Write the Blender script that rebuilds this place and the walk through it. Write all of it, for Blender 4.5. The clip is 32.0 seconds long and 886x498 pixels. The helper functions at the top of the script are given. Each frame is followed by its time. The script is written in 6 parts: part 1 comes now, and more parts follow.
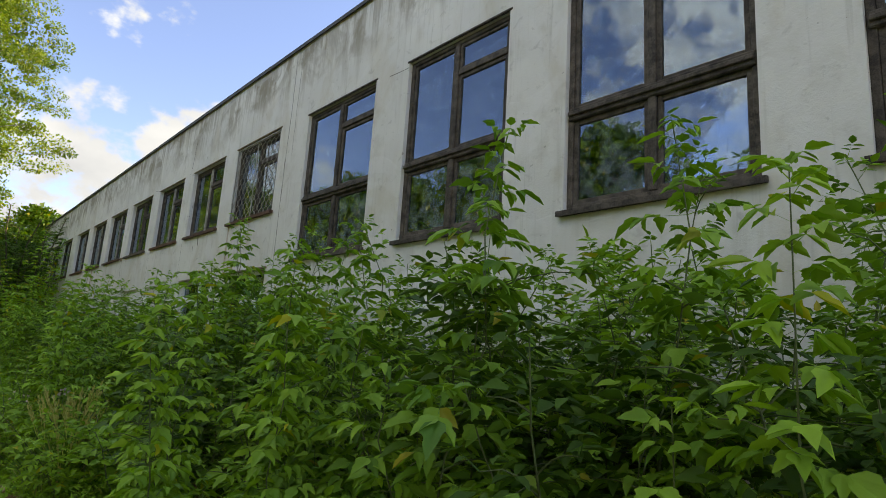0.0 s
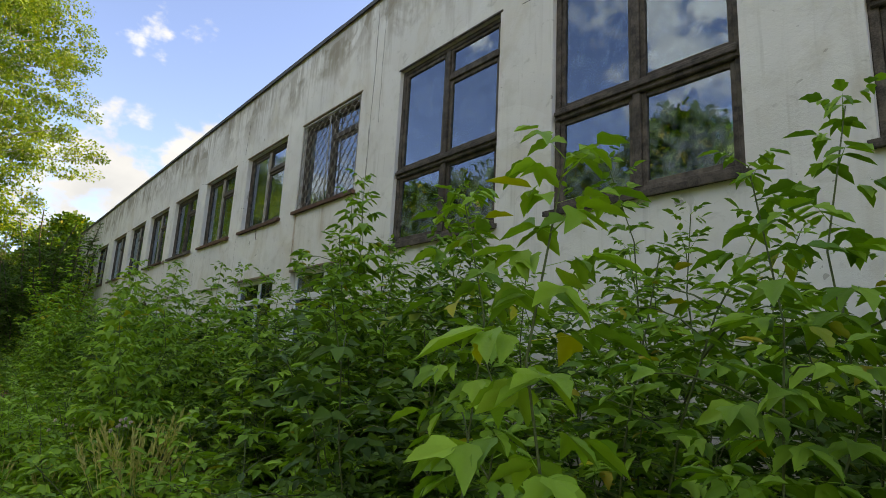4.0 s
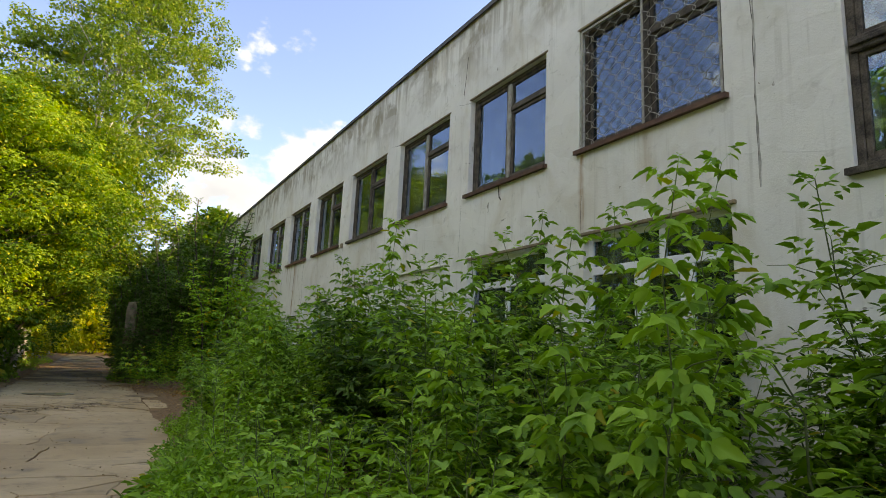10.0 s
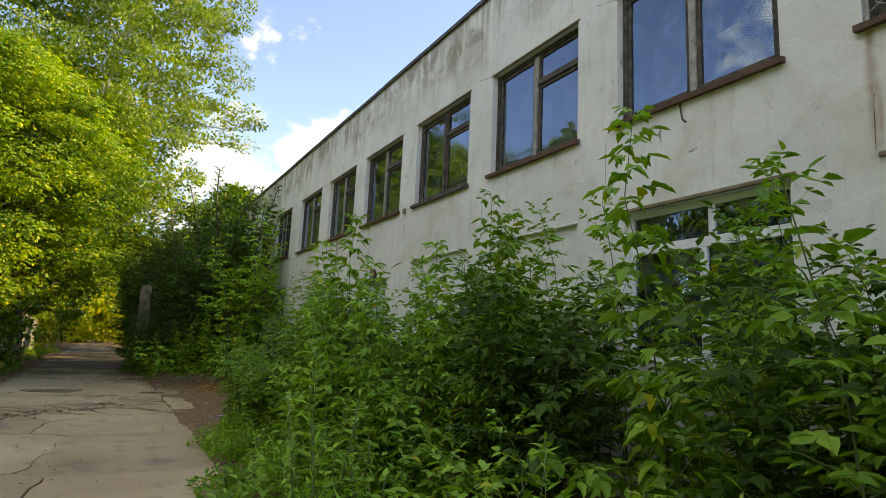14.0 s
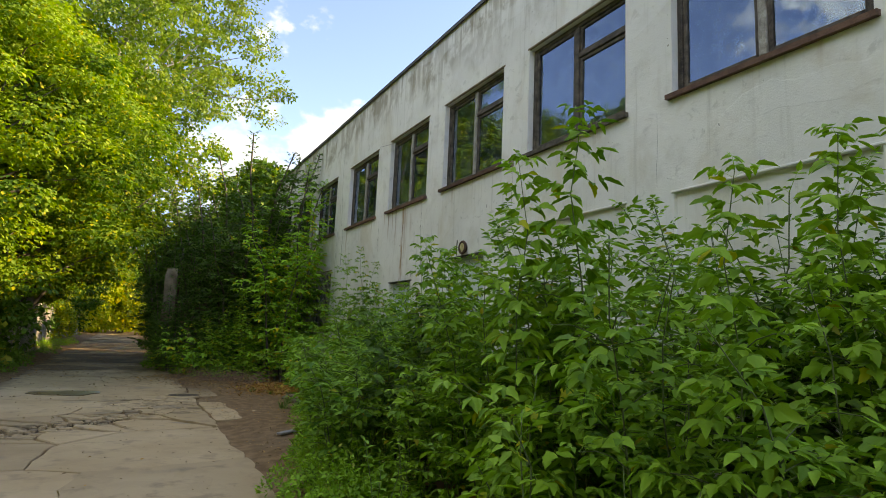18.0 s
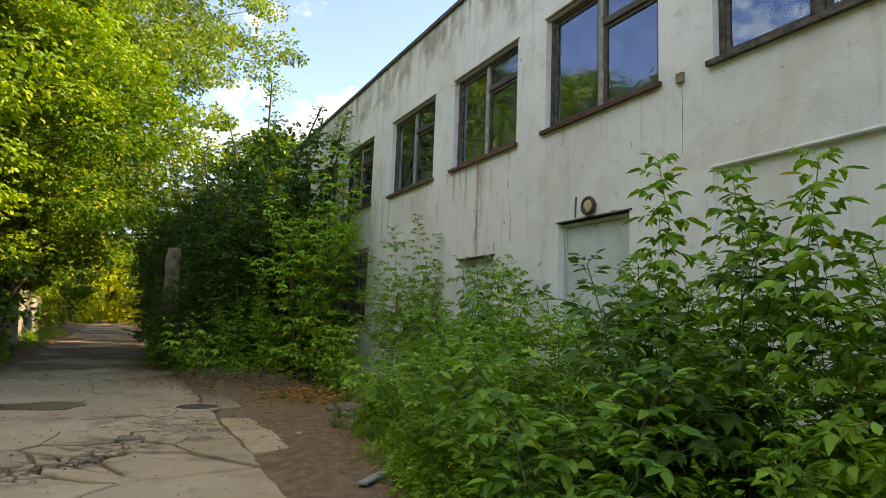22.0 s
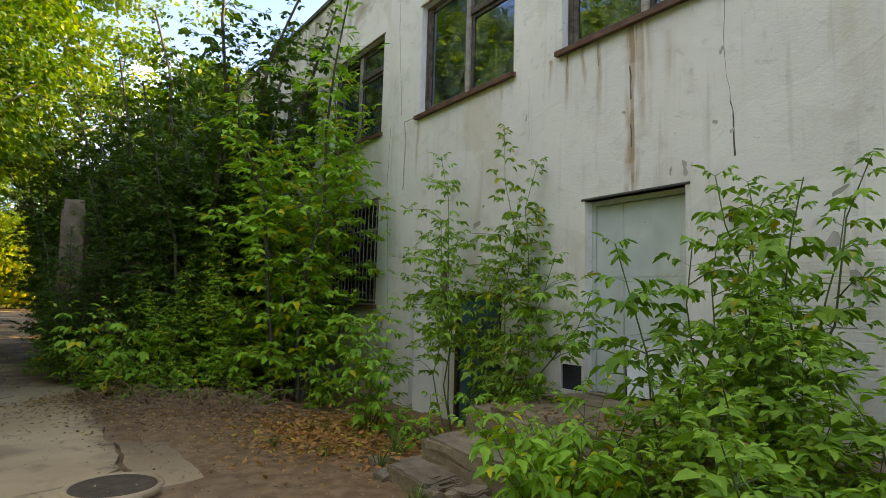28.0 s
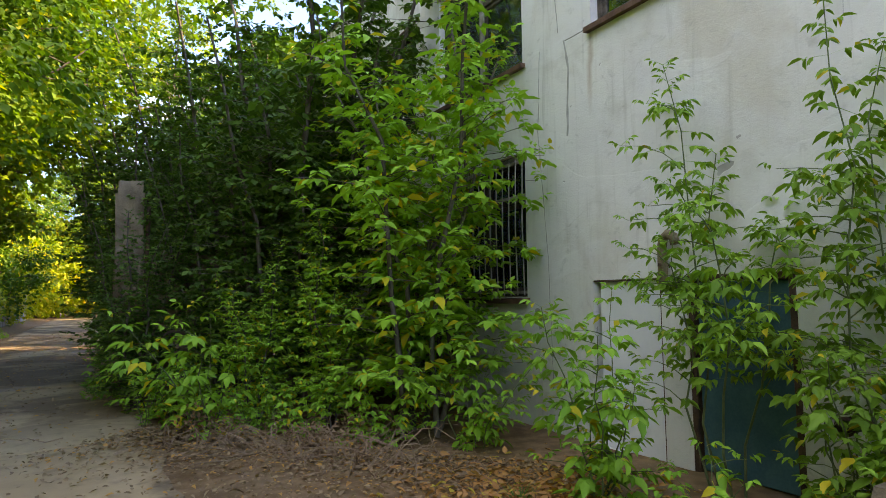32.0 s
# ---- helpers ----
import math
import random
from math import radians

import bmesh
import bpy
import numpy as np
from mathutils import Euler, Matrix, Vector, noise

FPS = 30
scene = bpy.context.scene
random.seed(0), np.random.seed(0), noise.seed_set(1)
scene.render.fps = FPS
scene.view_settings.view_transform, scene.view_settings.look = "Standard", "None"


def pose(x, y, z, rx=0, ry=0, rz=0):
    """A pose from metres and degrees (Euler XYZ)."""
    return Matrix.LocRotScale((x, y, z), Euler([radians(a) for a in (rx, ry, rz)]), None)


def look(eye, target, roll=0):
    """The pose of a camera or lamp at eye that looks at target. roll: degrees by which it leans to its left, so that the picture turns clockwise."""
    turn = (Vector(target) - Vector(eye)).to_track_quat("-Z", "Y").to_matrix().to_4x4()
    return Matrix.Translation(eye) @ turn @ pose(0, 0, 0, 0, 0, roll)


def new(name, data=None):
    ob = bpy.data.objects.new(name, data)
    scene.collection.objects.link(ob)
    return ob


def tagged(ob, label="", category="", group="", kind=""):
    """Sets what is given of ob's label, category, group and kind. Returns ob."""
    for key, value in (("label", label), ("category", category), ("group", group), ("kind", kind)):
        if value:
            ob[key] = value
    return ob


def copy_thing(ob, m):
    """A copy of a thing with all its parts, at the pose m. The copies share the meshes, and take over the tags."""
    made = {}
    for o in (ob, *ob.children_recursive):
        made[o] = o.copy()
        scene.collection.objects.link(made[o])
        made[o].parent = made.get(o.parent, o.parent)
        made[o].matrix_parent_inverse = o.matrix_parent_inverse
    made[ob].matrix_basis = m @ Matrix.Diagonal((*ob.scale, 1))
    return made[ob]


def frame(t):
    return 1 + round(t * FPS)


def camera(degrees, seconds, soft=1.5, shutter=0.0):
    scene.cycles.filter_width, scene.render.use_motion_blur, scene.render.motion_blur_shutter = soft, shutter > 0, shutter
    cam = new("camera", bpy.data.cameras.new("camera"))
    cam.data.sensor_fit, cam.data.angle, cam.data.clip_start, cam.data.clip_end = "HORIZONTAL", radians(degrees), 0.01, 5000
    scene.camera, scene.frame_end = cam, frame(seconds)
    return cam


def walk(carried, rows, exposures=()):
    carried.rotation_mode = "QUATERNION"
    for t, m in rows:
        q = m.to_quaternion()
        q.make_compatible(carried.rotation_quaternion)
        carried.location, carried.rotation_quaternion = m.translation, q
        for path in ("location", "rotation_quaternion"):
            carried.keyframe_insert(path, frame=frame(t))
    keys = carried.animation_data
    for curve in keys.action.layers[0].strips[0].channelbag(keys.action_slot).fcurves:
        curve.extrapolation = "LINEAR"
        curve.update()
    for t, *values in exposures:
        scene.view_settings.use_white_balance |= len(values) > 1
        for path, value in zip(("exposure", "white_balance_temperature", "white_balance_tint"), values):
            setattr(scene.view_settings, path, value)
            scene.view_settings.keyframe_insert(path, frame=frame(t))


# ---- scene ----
cam = camera(74.1, 32.0, soft=0.85)
METRES, EYE, TILT, LEAN, TURN = 26.5, 1.7, 0.187, 0.166, -41.7
ROWS = [
    (0.0, 0.0, 0.0, 0.0, -0.71, 10.78, -3.76),
    (0.5, -0.0072, 0.0095, 0.0, -0.06, 10.94, -3.52),
    (1.0, -0.0168, 0.0185, 0.0003, 0.0, 11.05, -3.5),
    (1.5, -0.0244, 0.0277, -0.0007, 0.07, 11.12, -3.46),
    (2.0, -0.031, 0.0371, -0.0003, 0.15, 11.18, -3.4),
    (2.5, -0.0388, 0.0467, -0.0007, 0.27, 11.2, -3.38),
    (3.0, -0.0457, 0.0574, -0.0009, 0.4, 11.27, -3.33),
    (3.5, -0.0525, 0.072, -0.0012, 0.53, 11.37, -3.22),
    (4.0, -0.0616, 0.0842, -0.0024, 1.57, 11.44, -3.11),
    (4.5, -0.0706, 0.0973, -0.0025, 5.26, 11.34, -2.68),
    (6.5, -0.1104, 0.1398, -0.0008, 8.15, 10.99, -2.66),
    (7.0, -0.1221, 0.1481, -0.0008, 8.5, 10.95, -2.73),
    (7.5, -0.1327, 0.1575, -0.002, 9.07, 10.79, -2.67),
    (8.0, -0.1444, 0.1685, -0.002, 9.97, 10.53, -2.61),
    (8.5, -0.1582, 0.1783, -0.0028, 10.42, 10.41, -2.65),
    (9.0, -0.1711, 0.1884, -0.0036, 10.83, 10.31, -2.63),
    (9.5, -0.1843, 0.1977, -0.003, 11.15, 10.26, -2.71),
    (10.0, -0.1971, 0.2061, -0.0027, 11.33, 10.26, -2.79),
    (10.5, -0.2078, 0.2168, -0.0038, 11.4, 10.22, -2.78),
    (11.0, -0.2188, 0.2278, -0.0041, 11.45, 10.16, -2.81),
    (11.5, -0.2301, 0.2385, -0.0037, 11.5, 10.08, -2.85),
    (12.0, -0.2411, 0.2507, -0.0044, 11.51, 9.9, -2.81),
    (12.5, -0.2524, 0.2632, -0.005, 11.59, 9.75, -2.78),
    (13.0, -0.2629, 0.2763, -0.0047, 11.77, 9.55, -2.72),
    (13.5, -0.2726, 0.2897, -0.0045, 11.87, 9.35, -2.67),
    (14.0, -0.2834, 0.3019, -0.0049, 11.97, 9.13, -2.74),
    (14.5, -0.2933, 0.315, -0.0058, 12.01, 8.96, -2.71),
    (16.5, -0.3368, 0.3681, -0.006, 12.83, 8.36, -2.63),
    (17.0, -0.3487, 0.3785, -0.0058, 13.09, 8.23, -2.62),
    (17.5, -0.3601, 0.3891, -0.0058, 13.23, 8.11, -2.62),
    (18.0, -0.3727, 0.3993, -0.0064, 13.34, 8.04, -2.62),
    (18.5, -0.3849, 0.4089, -0.0068, 13.4, 7.92, -2.47),
    (19.0, -0.3971, 0.4206, -0.0067, 13.46, 7.8, -2.4),
    (19.5, -0.4102, 0.4323, -0.007, 13.59, 7.68, -2.36),
    (20.0, -0.4214, 0.4447, -0.0079, 13.52, 7.55, -2.34),
    (20.5, -0.4316, 0.4583, -0.0073, 13.43, 7.42, -2.27),
    (21.0, -0.4429, 0.4726, -0.0068, 13.33, 7.23, -2.27),
    (21.5, -0.4514, 0.4866, -0.0071, 13.14, 7.04, -2.28),
    (22.0, -0.4612, 0.4993, -0.0073, 12.86, 6.88, -2.32),
    (22.5, -0.4718, 0.512, -0.0067, 12.54, 6.8, -2.35),
    (23.0, -0.4814, 0.526, -0.0065, 12.28, 6.63, -2.27),
    (23.5, -0.4922, 0.5397, -0.0069, 12.01, 6.44, -2.2),
    (24.0, -0.5025, 0.5534, -0.0072, 11.38, 6.21, -2.12),
    (24.5, -0.5118, 0.5669, -0.0065, 9.4, 5.6, -1.94),
    (25.0, -0.522, 0.5816, -0.0063, 8.74, 5.41, -1.96),
    (25.5, -0.5288, 0.5968, -0.0068, 8.21, 5.37, -2.0),
    (27.5, -0.5651, 0.6481, -0.0081, 6.62, 5.31, -1.85),
    (28.0, -0.5748, 0.6607, -0.0086, 6.28, 5.28, -1.69),
    (28.5, -0.5838, 0.675, -0.0088, 6.01, 5.24, -1.64),
    (29.0, -0.5936, 0.6894, -0.0092, 5.7, 5.18, -1.59),
    (29.5, -0.603, 0.7049, -0.0102, 5.28, 5.19, -1.51),
    (30.0, -0.612, 0.7188, -0.0101, 5.03, 5.1, -1.43),
    (30.5, -0.6225, 0.7307, -0.0097, 4.75, 5.02, -1.42),
    (31.0, -0.6313, 0.7419, -0.0104, 4.58, 5.05, -1.36),
    (31.5, -0.64, 0.7497, -0.0099, 5.62, 4.91, -0.93),
    (32.0, -0.6449, 0.7538, -0.0097, 11.23, 4.61, 0.35),
]
walk(cam, [(t, pose(0, 0, EYE, TILT, LEAN, TURN) @ pose(METRES * x, METRES * y, METRES * z, 90 + pitch, roll, yaw)) for t, x, y, z, yaw, pitch, roll in ROWS], exposures=[(0.0, 2.05, 10500.0, 11.0), (9.0, 2.29, 11000.0, 12.5), (17.0, 2.44, 10500.0, 11.0), (24.0, 2.69, 10100.0, 14.0), (29.0, 2.97, 10300.0, 16.0), (32.0, 3.24, 9100.0, 18.0)])

# ---- world, sun, exposure ----
SUN_EL, SUN_AZ = 34.0, 108.0          # degrees; azimuth from +y towards +x
# azimuth, elevation, radius and, where it is thin, density of every cloud
CLOUDS = [(8.4, 15.8, 0.085), (5.0, 13.0, 0.095), (11.5, 14.0, 0.085), (16.0, 18.6, 0.062), (14.6, 16.5, 0.070), (19.5, 18.0, 0.055), (9.6, 27.2, 0.060, 0.25), (14.0, 28.2, 0.045, 0.1),
          # clouds out of view, added to fill the shade and reflect in panes
          (-24.0, 13.0, 0.14), (-62.0, 67.0, 0.34), (-108.0, 24.0, 0.30), (-112.0, 52.0, 0.38), (-150.0, 30.0, 0.30), (-20.0, 62.0, 0.30), (-68.0, 34.0, 0.22), (-40.0, 40.0, 0.16), (-105.0, 76.0, 0.2), (160.0, 24.0, 0.22), (60.0, 18.0, 0.2), (110.0, 14.0, 0.2)]
world = bpy.data.worlds.new("sky")
scene.world = world
world.use_nodes = True


def build_sky():
    nt = world.node_tree
    nt.nodes.clear()
    N, L = nt.nodes.new, nt.links.new
    sky = N("ShaderNodeTexSky")
    sky.sky_type, sky.sun_disc = "NISHITA", False
    sky.sun_elevation, sky.sun_rotation = radians(SUN_EL), radians(SUN_AZ)
    sky.air_density, sky.dust_density, sky.ozone_density = 0.85, 0.05, 5.0
    tc = N("ShaderNodeTexCoord")
    sep = N("ShaderNodeSeparateXYZ")
    L(tc.outputs["Generated"], sep.inputs[0])

    def m(op, a, b=None, c=None):
        n = N("ShaderNodeMath")
        n.operation = op
        for i, v in enumerate((a, b, c)):
            if v is None:
                continue
            if isinstance(v, (int, float)):
                n.inputs[i].default_value = v
            else:
                L(v, n.inputs[i])
        return n.outputs[0]

    # a few cumulus clouds, each a billow round its centre, and small puffs higher up
    mp = N("ShaderNodeMapping")
    mp.inputs["Scale"].default_value = (1.0, 1.0, 1.4)
    L(tc.outputs["Generated"], mp.inputs[0])
    no = N("ShaderNodeTexNoise")
    no.inputs["Scale"].default_value, no.inputs["Detail"].default_value = 13.0, 8.0
    no.inputs["Roughness"].default_value = 0.52
    L(mp.outputs[0], no.inputs["Vector"])
    field = None
    for azimuth, el, r, *thin in CLOUDS:
        dot = N("ShaderNodeVectorMath")
        dot.operation = "DOT_PRODUCT"
        L(tc.outputs["Generated"], dot.inputs[0])
        a, e = radians(azimuth), radians(el)
        dot.inputs[1].default_value = (math.sin(a) * math.cos(e), math.cos(a) * math.cos(e), math.sin(e))
        f = m("MULTIPLY_ADD", dot.outputs["Value"], 2 / r ** 2, (thin[0] if thin else 1) - 2 / r ** 2)
        field = f if field is None else m("MAXIMUM", field, f)
    field = m("MAXIMUM", field, -1.5)
    nf = N("ShaderNodeTexNoise")
    nf.inputs["Scale"].default_value, nf.inputs["Detail"].default_value = 36.0, 6.0
    L(mp.outputs[0], nf.inputs["Vector"])
    billow = m("MULTIPLY_ADD", m("SUBTRACT", no.outputs["Fac"], 0.5), 3.6, field)
    billow = m("MULTIPLY_ADD", m("SUBTRACT", nf.outputs["Fac"], 0.5), 2.6, billow)
    ramp = N("ShaderNodeMapRange")
    ramp.interpolation_type = "SMOOTHSTEP"
    ramp.inputs["From Min"].default_value, ramp.inputs["From Max"].default_value = -0.05, 1.05
    L(billow, ramp.inputs["Value"])
    mix = N("ShaderNodeMix")
    mix.data_type = "RGBA"
    # lit tops and greyer bellies
    no2 = N("ShaderNodeTexNoise")
    no2.inputs["Scale"].default_value, no2.inputs["Detail"].default_value = 5.5, 5.0
    L(mp.outputs[0], no2.inputs["Vector"])
    shade = N("ShaderNodeMix")
    shade.data_type = "RGBA"
    shade.inputs["A"].default_value, shade.inputs["B"].default_value = (1.20, 1.52, 2.12, 1), (2.0, 2.45, 3.2, 1)
    L(m("MULTIPLY_ADD", no2.outputs["Fac"], 2.2, -0.55), shade.inputs["Factor"])
    # unseen clouds opposite the sun: lit side brightened to fill the shade
    away = N("ShaderNodeVectorMath")
    away.operation = "DOT_PRODUCT"
    L(tc.outputs["Generated"], away.inputs[0])
    away.inputs[1].default_value = (-math.sin(radians(SUN_AZ)), -math.cos(radians(SUN_AZ)), 0.35)
    lit = N("ShaderNodeMapRange")
    for key, val in (("From Min", 0.45), ("From Max", 1.0), ("To Min", 1.0), ("To Max", 2.0)):
        lit.inputs[key].default_value = val
    L(away.outputs["Value"], lit.inputs["Value"])
    gain = N("ShaderNodeVectorMath")
    gain.operation = "SCALE"
    L(shade.outputs["Result"], gain.inputs[0])
    L(lit.outputs[0], gain.inputs["Scale"])
    L(gain.outputs[0], mix.inputs["B"])
    L(ramp.outputs[0], mix.inputs["Factor"])
    hue = N("ShaderNodeMix")
    hue.data_type, hue.blend_type = "RGBA", "MULTIPLY"
    hue.inputs["Factor"].default_value = 1.0
    hue.inputs["B"].default_value = (0.84, 0.82, 0.97, 1)
    L(sky.outputs[0], hue.inputs["A"])
    L(hue.outputs["Result"], mix.inputs["A"])
    bg = N("ShaderNodeBackground")
    bg.inputs["Strength"].default_value = 0.115
    L(mix.outputs["Result"], bg.inputs[0])
    out = N("ShaderNodeOutputWorld")
    L(bg.outputs[0], out.inputs[0])


build_sky()
sun = new("sun", bpy.data.lights.new("sun", "SUN"))
sun.data.energy, sun.data.angle, sun.data.color = 1.85, radians(0.55), (1.0, 0.87, 0.66)
_d = Vector((math.sin(radians(SUN_AZ)) * math.cos(radians(SUN_EL)), math.cos(radians(SUN_AZ)) * math.cos(radians(SUN_EL)), math.sin(radians(SUN_EL))))
sun.matrix_world = look(_d * 60, (0, 0, 0))


# ---- materials ----
class Nodes:
    """A small helper round a material's node tree."""

    def __init__(self, name):
        self.mat = bpy.data.materials.new(name)
        self.mat.use_nodes = True
        self.nt = self.mat.node_tree
        self.nt.nodes.clear()
        self.out = self.nt.nodes.new("ShaderNodeOutputMaterial")

    def n(self, kind, operation=None, use_clamp=False, data_type=None, blend_type=None, feature=None, interpolation_type=None):
        node = self.nt.nodes.new("ShaderNode" + kind)
        if operation:
            node.operation = operation
        if use_clamp:
            node.use_clamp = True
        if data_type:
            node.data_type = data_type
        if blend_type:
            node.blend_type = blend_type
        if feature:
            node.feature = feature
        if interpolation_type:
            node.interpolation_type = interpolation_type
        return node

    def l(self, a, b):
        self.nt.links.new(a, b)

    def put(self, sock, v):
        if v is None:
            return
        if hasattr(v, "links") or hasattr(v, "is_linked"):
            self.l(v, sock)
        elif isinstance(v, tuple) and len(v) == 3 and sock.type == "RGBA":
            sock.default_value = (*v, 1)
        else:
            sock.default_value = v

    def math(self, op, a, b=None, c=None, clamp=False):
        node = self.n("Math", operation=op, use_clamp=clamp)
        for i, v in enumerate((a, b, c)):
            self.put(node.inputs[i], v)
        return node.outputs[0]

    def mix(self, f, a, b, blend="MIX"):
        node = self.n("Mix", data_type="RGBA", blend_type=blend)
        self.put(node.inputs["Factor"], f)
        self.put(node.inputs["A"], a)
        self.put(node.inputs["B"], b)
        return node.outputs["Result"]

    def coords(self, scale=(1, 1, 1), which="Object", turn=(0, 0, 0), loc=(0, 0, 0)):
        tc = self.n("TexCoord")
        mp = self.n("Mapping")
        mp.inputs["Scale"].default_value = scale
        mp.inputs["Rotation"].default_value = turn
        mp.inputs["Location"].default_value = loc
        self.l(tc.outputs[which], mp.inputs[0])
        return mp.outputs[0]

    def place(self):
        return self.n("NewGeometry").outputs["Position"]

    def noise(self, vec, scale, detail=4.0, rough=0.55, dist=0.0):
        node = self.n("TexNoise")
        self.l(vec, node.inputs["Vector"])
        node.inputs["Scale"].default_value, node.inputs["Detail"].default_value = scale, detail
        node.inputs["Roughness"].default_value, node.inputs["Distortion"].default_value = rough, dist
        return node.outputs["Fac"]

    def voro(self, vec, scale, feature="F1", rand=1.0):
        node = self.n("TexVoronoi", feature=feature)
        self.l(vec, node.inputs["Vector"])
        node.inputs["Scale"].default_value, node.inputs["Randomness"].default_value = scale, rand
        return node.outputs["Distance"]

    def step(self, v, lo, hi, a=0.0, b=1.0):
        node = self.n("MapRange", interpolation_type="SMOOTHSTEP")
        self.put(node.inputs["Value"], v)
        for k, x in (("From Min", lo), ("From Max", hi), ("To Min", a), ("To Max", b)):
            node.inputs[k].default_value = x
        return node.outputs[0]

    def bump(self, h, strength, dist=0.02, normal=None):
        node = self.n("Bump")
        node.inputs["Strength"].default_value, node.inputs["Distance"].default_value = strength, dist
        self.l(h, node.inputs["Height"])
        if normal:
            self.l(normal, node.inputs["Normal"])
        return node.outputs[0]

    def finish(self, color, rough=0.8, metal=0.0, normal=None, spec=0.3, coat=0.0):
        b = self.n("BsdfPrincipled")
        self.put(b.inputs["Base Color"], color)
        self.put(b.inputs["Roughness"], rough)
        self.put(b.inputs["Metallic"], metal)
        self.put(b.inputs["Specular IOR Level"], spec)
        self.put(b.inputs["Coat Weight"], coat)
        if normal:
            self.l(normal, b.inputs["Normal"])
        self.l(b.outputs[0], self.out.inputs[0])
        return self.mat


def plain(name, c1, c2, scale=6.0, fine=60.0, rough=0.8, bump=0.3, metal=0.0, stretch=(1, 1, 1), vary=0.0, spec=0.3, which="Object"):
    """Two scales of variation between two colours, with a fine relief."""
    k = Nodes(name)
    v = k.coords(stretch, which)
    a, b = k.noise(v, scale, 5), k.noise(v, fine, 3)
    f = k.math("MULTIPLY_ADD", a, 0.75, k.math("MULTIPLY", b, 0.35))
    col = k.mix(k.step(f, 0.35, 0.75), c1, c2)
    if vary:
        r = k.n("ObjectInfo").outputs["Random"]
        hsv = k.n("HueSaturation")
        k.l(col, hsv.inputs["Color"])
        k.l(k.math("MULTIPLY_ADD", r, 2 * vary, 1 - vary), hsv.inputs["Value"])
        col = hsv.outputs[0]
    rr = k.math("MULTIPLY_ADD", a, 0.2, rough - 0.1)
    return k.finish(col, rr, metal, k.bump(f, bump), spec)


def leafy(name, c1, c2, c3=None, rare=0.06, rough=0.48, through_light=0.27, tree=False):
    """Leaf: colour differs from leaf to leaf, light comes through it."""
    k = Nodes(name)
    isl = k.n("NewGeometry").outputs["Random Per Island"]
    obj = k.n("ObjectInfo").outputs["Random"]
    v = k.place()
    if tree:
        f = k.math("ADD", k.math("MULTIPLY", isl, 0.35), k.step(k.noise(v, 0.55, 4), 0.30, 0.72), clamp=True)
    else:
        f = k.math("ADD", k.math("MULTIPLY", isl, 0.7), k.math("MULTIPLY", k.noise(v, 1.1, 3), 0.6), clamp=True)
    f = k.math("MULTIPLY_ADD", obj, 0.25, k.math("SUBTRACT", f, 0.22), clamp=True)
    col = k.mix(f, c1, c2)
    if c3:
        pick = k.math("FRACT", k.math("MULTIPLY", isl, 37.3))
        col = k.mix(k.step(pick, 1 - rare - 0.02, 1 - rare), col, c3)
    nz = k.noise(k.coords((1, 1, 1)), 55, 3)
    b = k.n("BsdfPrincipled")
    k.l(col, b.inputs["Base Color"])
    k.put(b.inputs["Roughness"], k.math("MULTIPLY_ADD", nz, 0.2, rough - 0.1))
    b.inputs["Specular IOR Level"].default_value = 0.20
    k.l(k.bump(nz, 0.25, 0.004), b.inputs["Normal"])
    t = k.n("BsdfTranslucent")
    bright = k.mix(1.0, col, (1.6, 1.9, 0.7), "MULTIPLY")
    k.l(bright, t.inputs["Color"])
    ms = k.n("MixShader")
    ms.inputs[0].default_value = through_light if tree else min(through_light, 0.21)
    k.l(b.outputs[0], ms.inputs[1])
    k.l(t.outputs[0], ms.inputs[2])
    k.l(ms.outputs[0], k.out.inputs[0])
    return k.mat


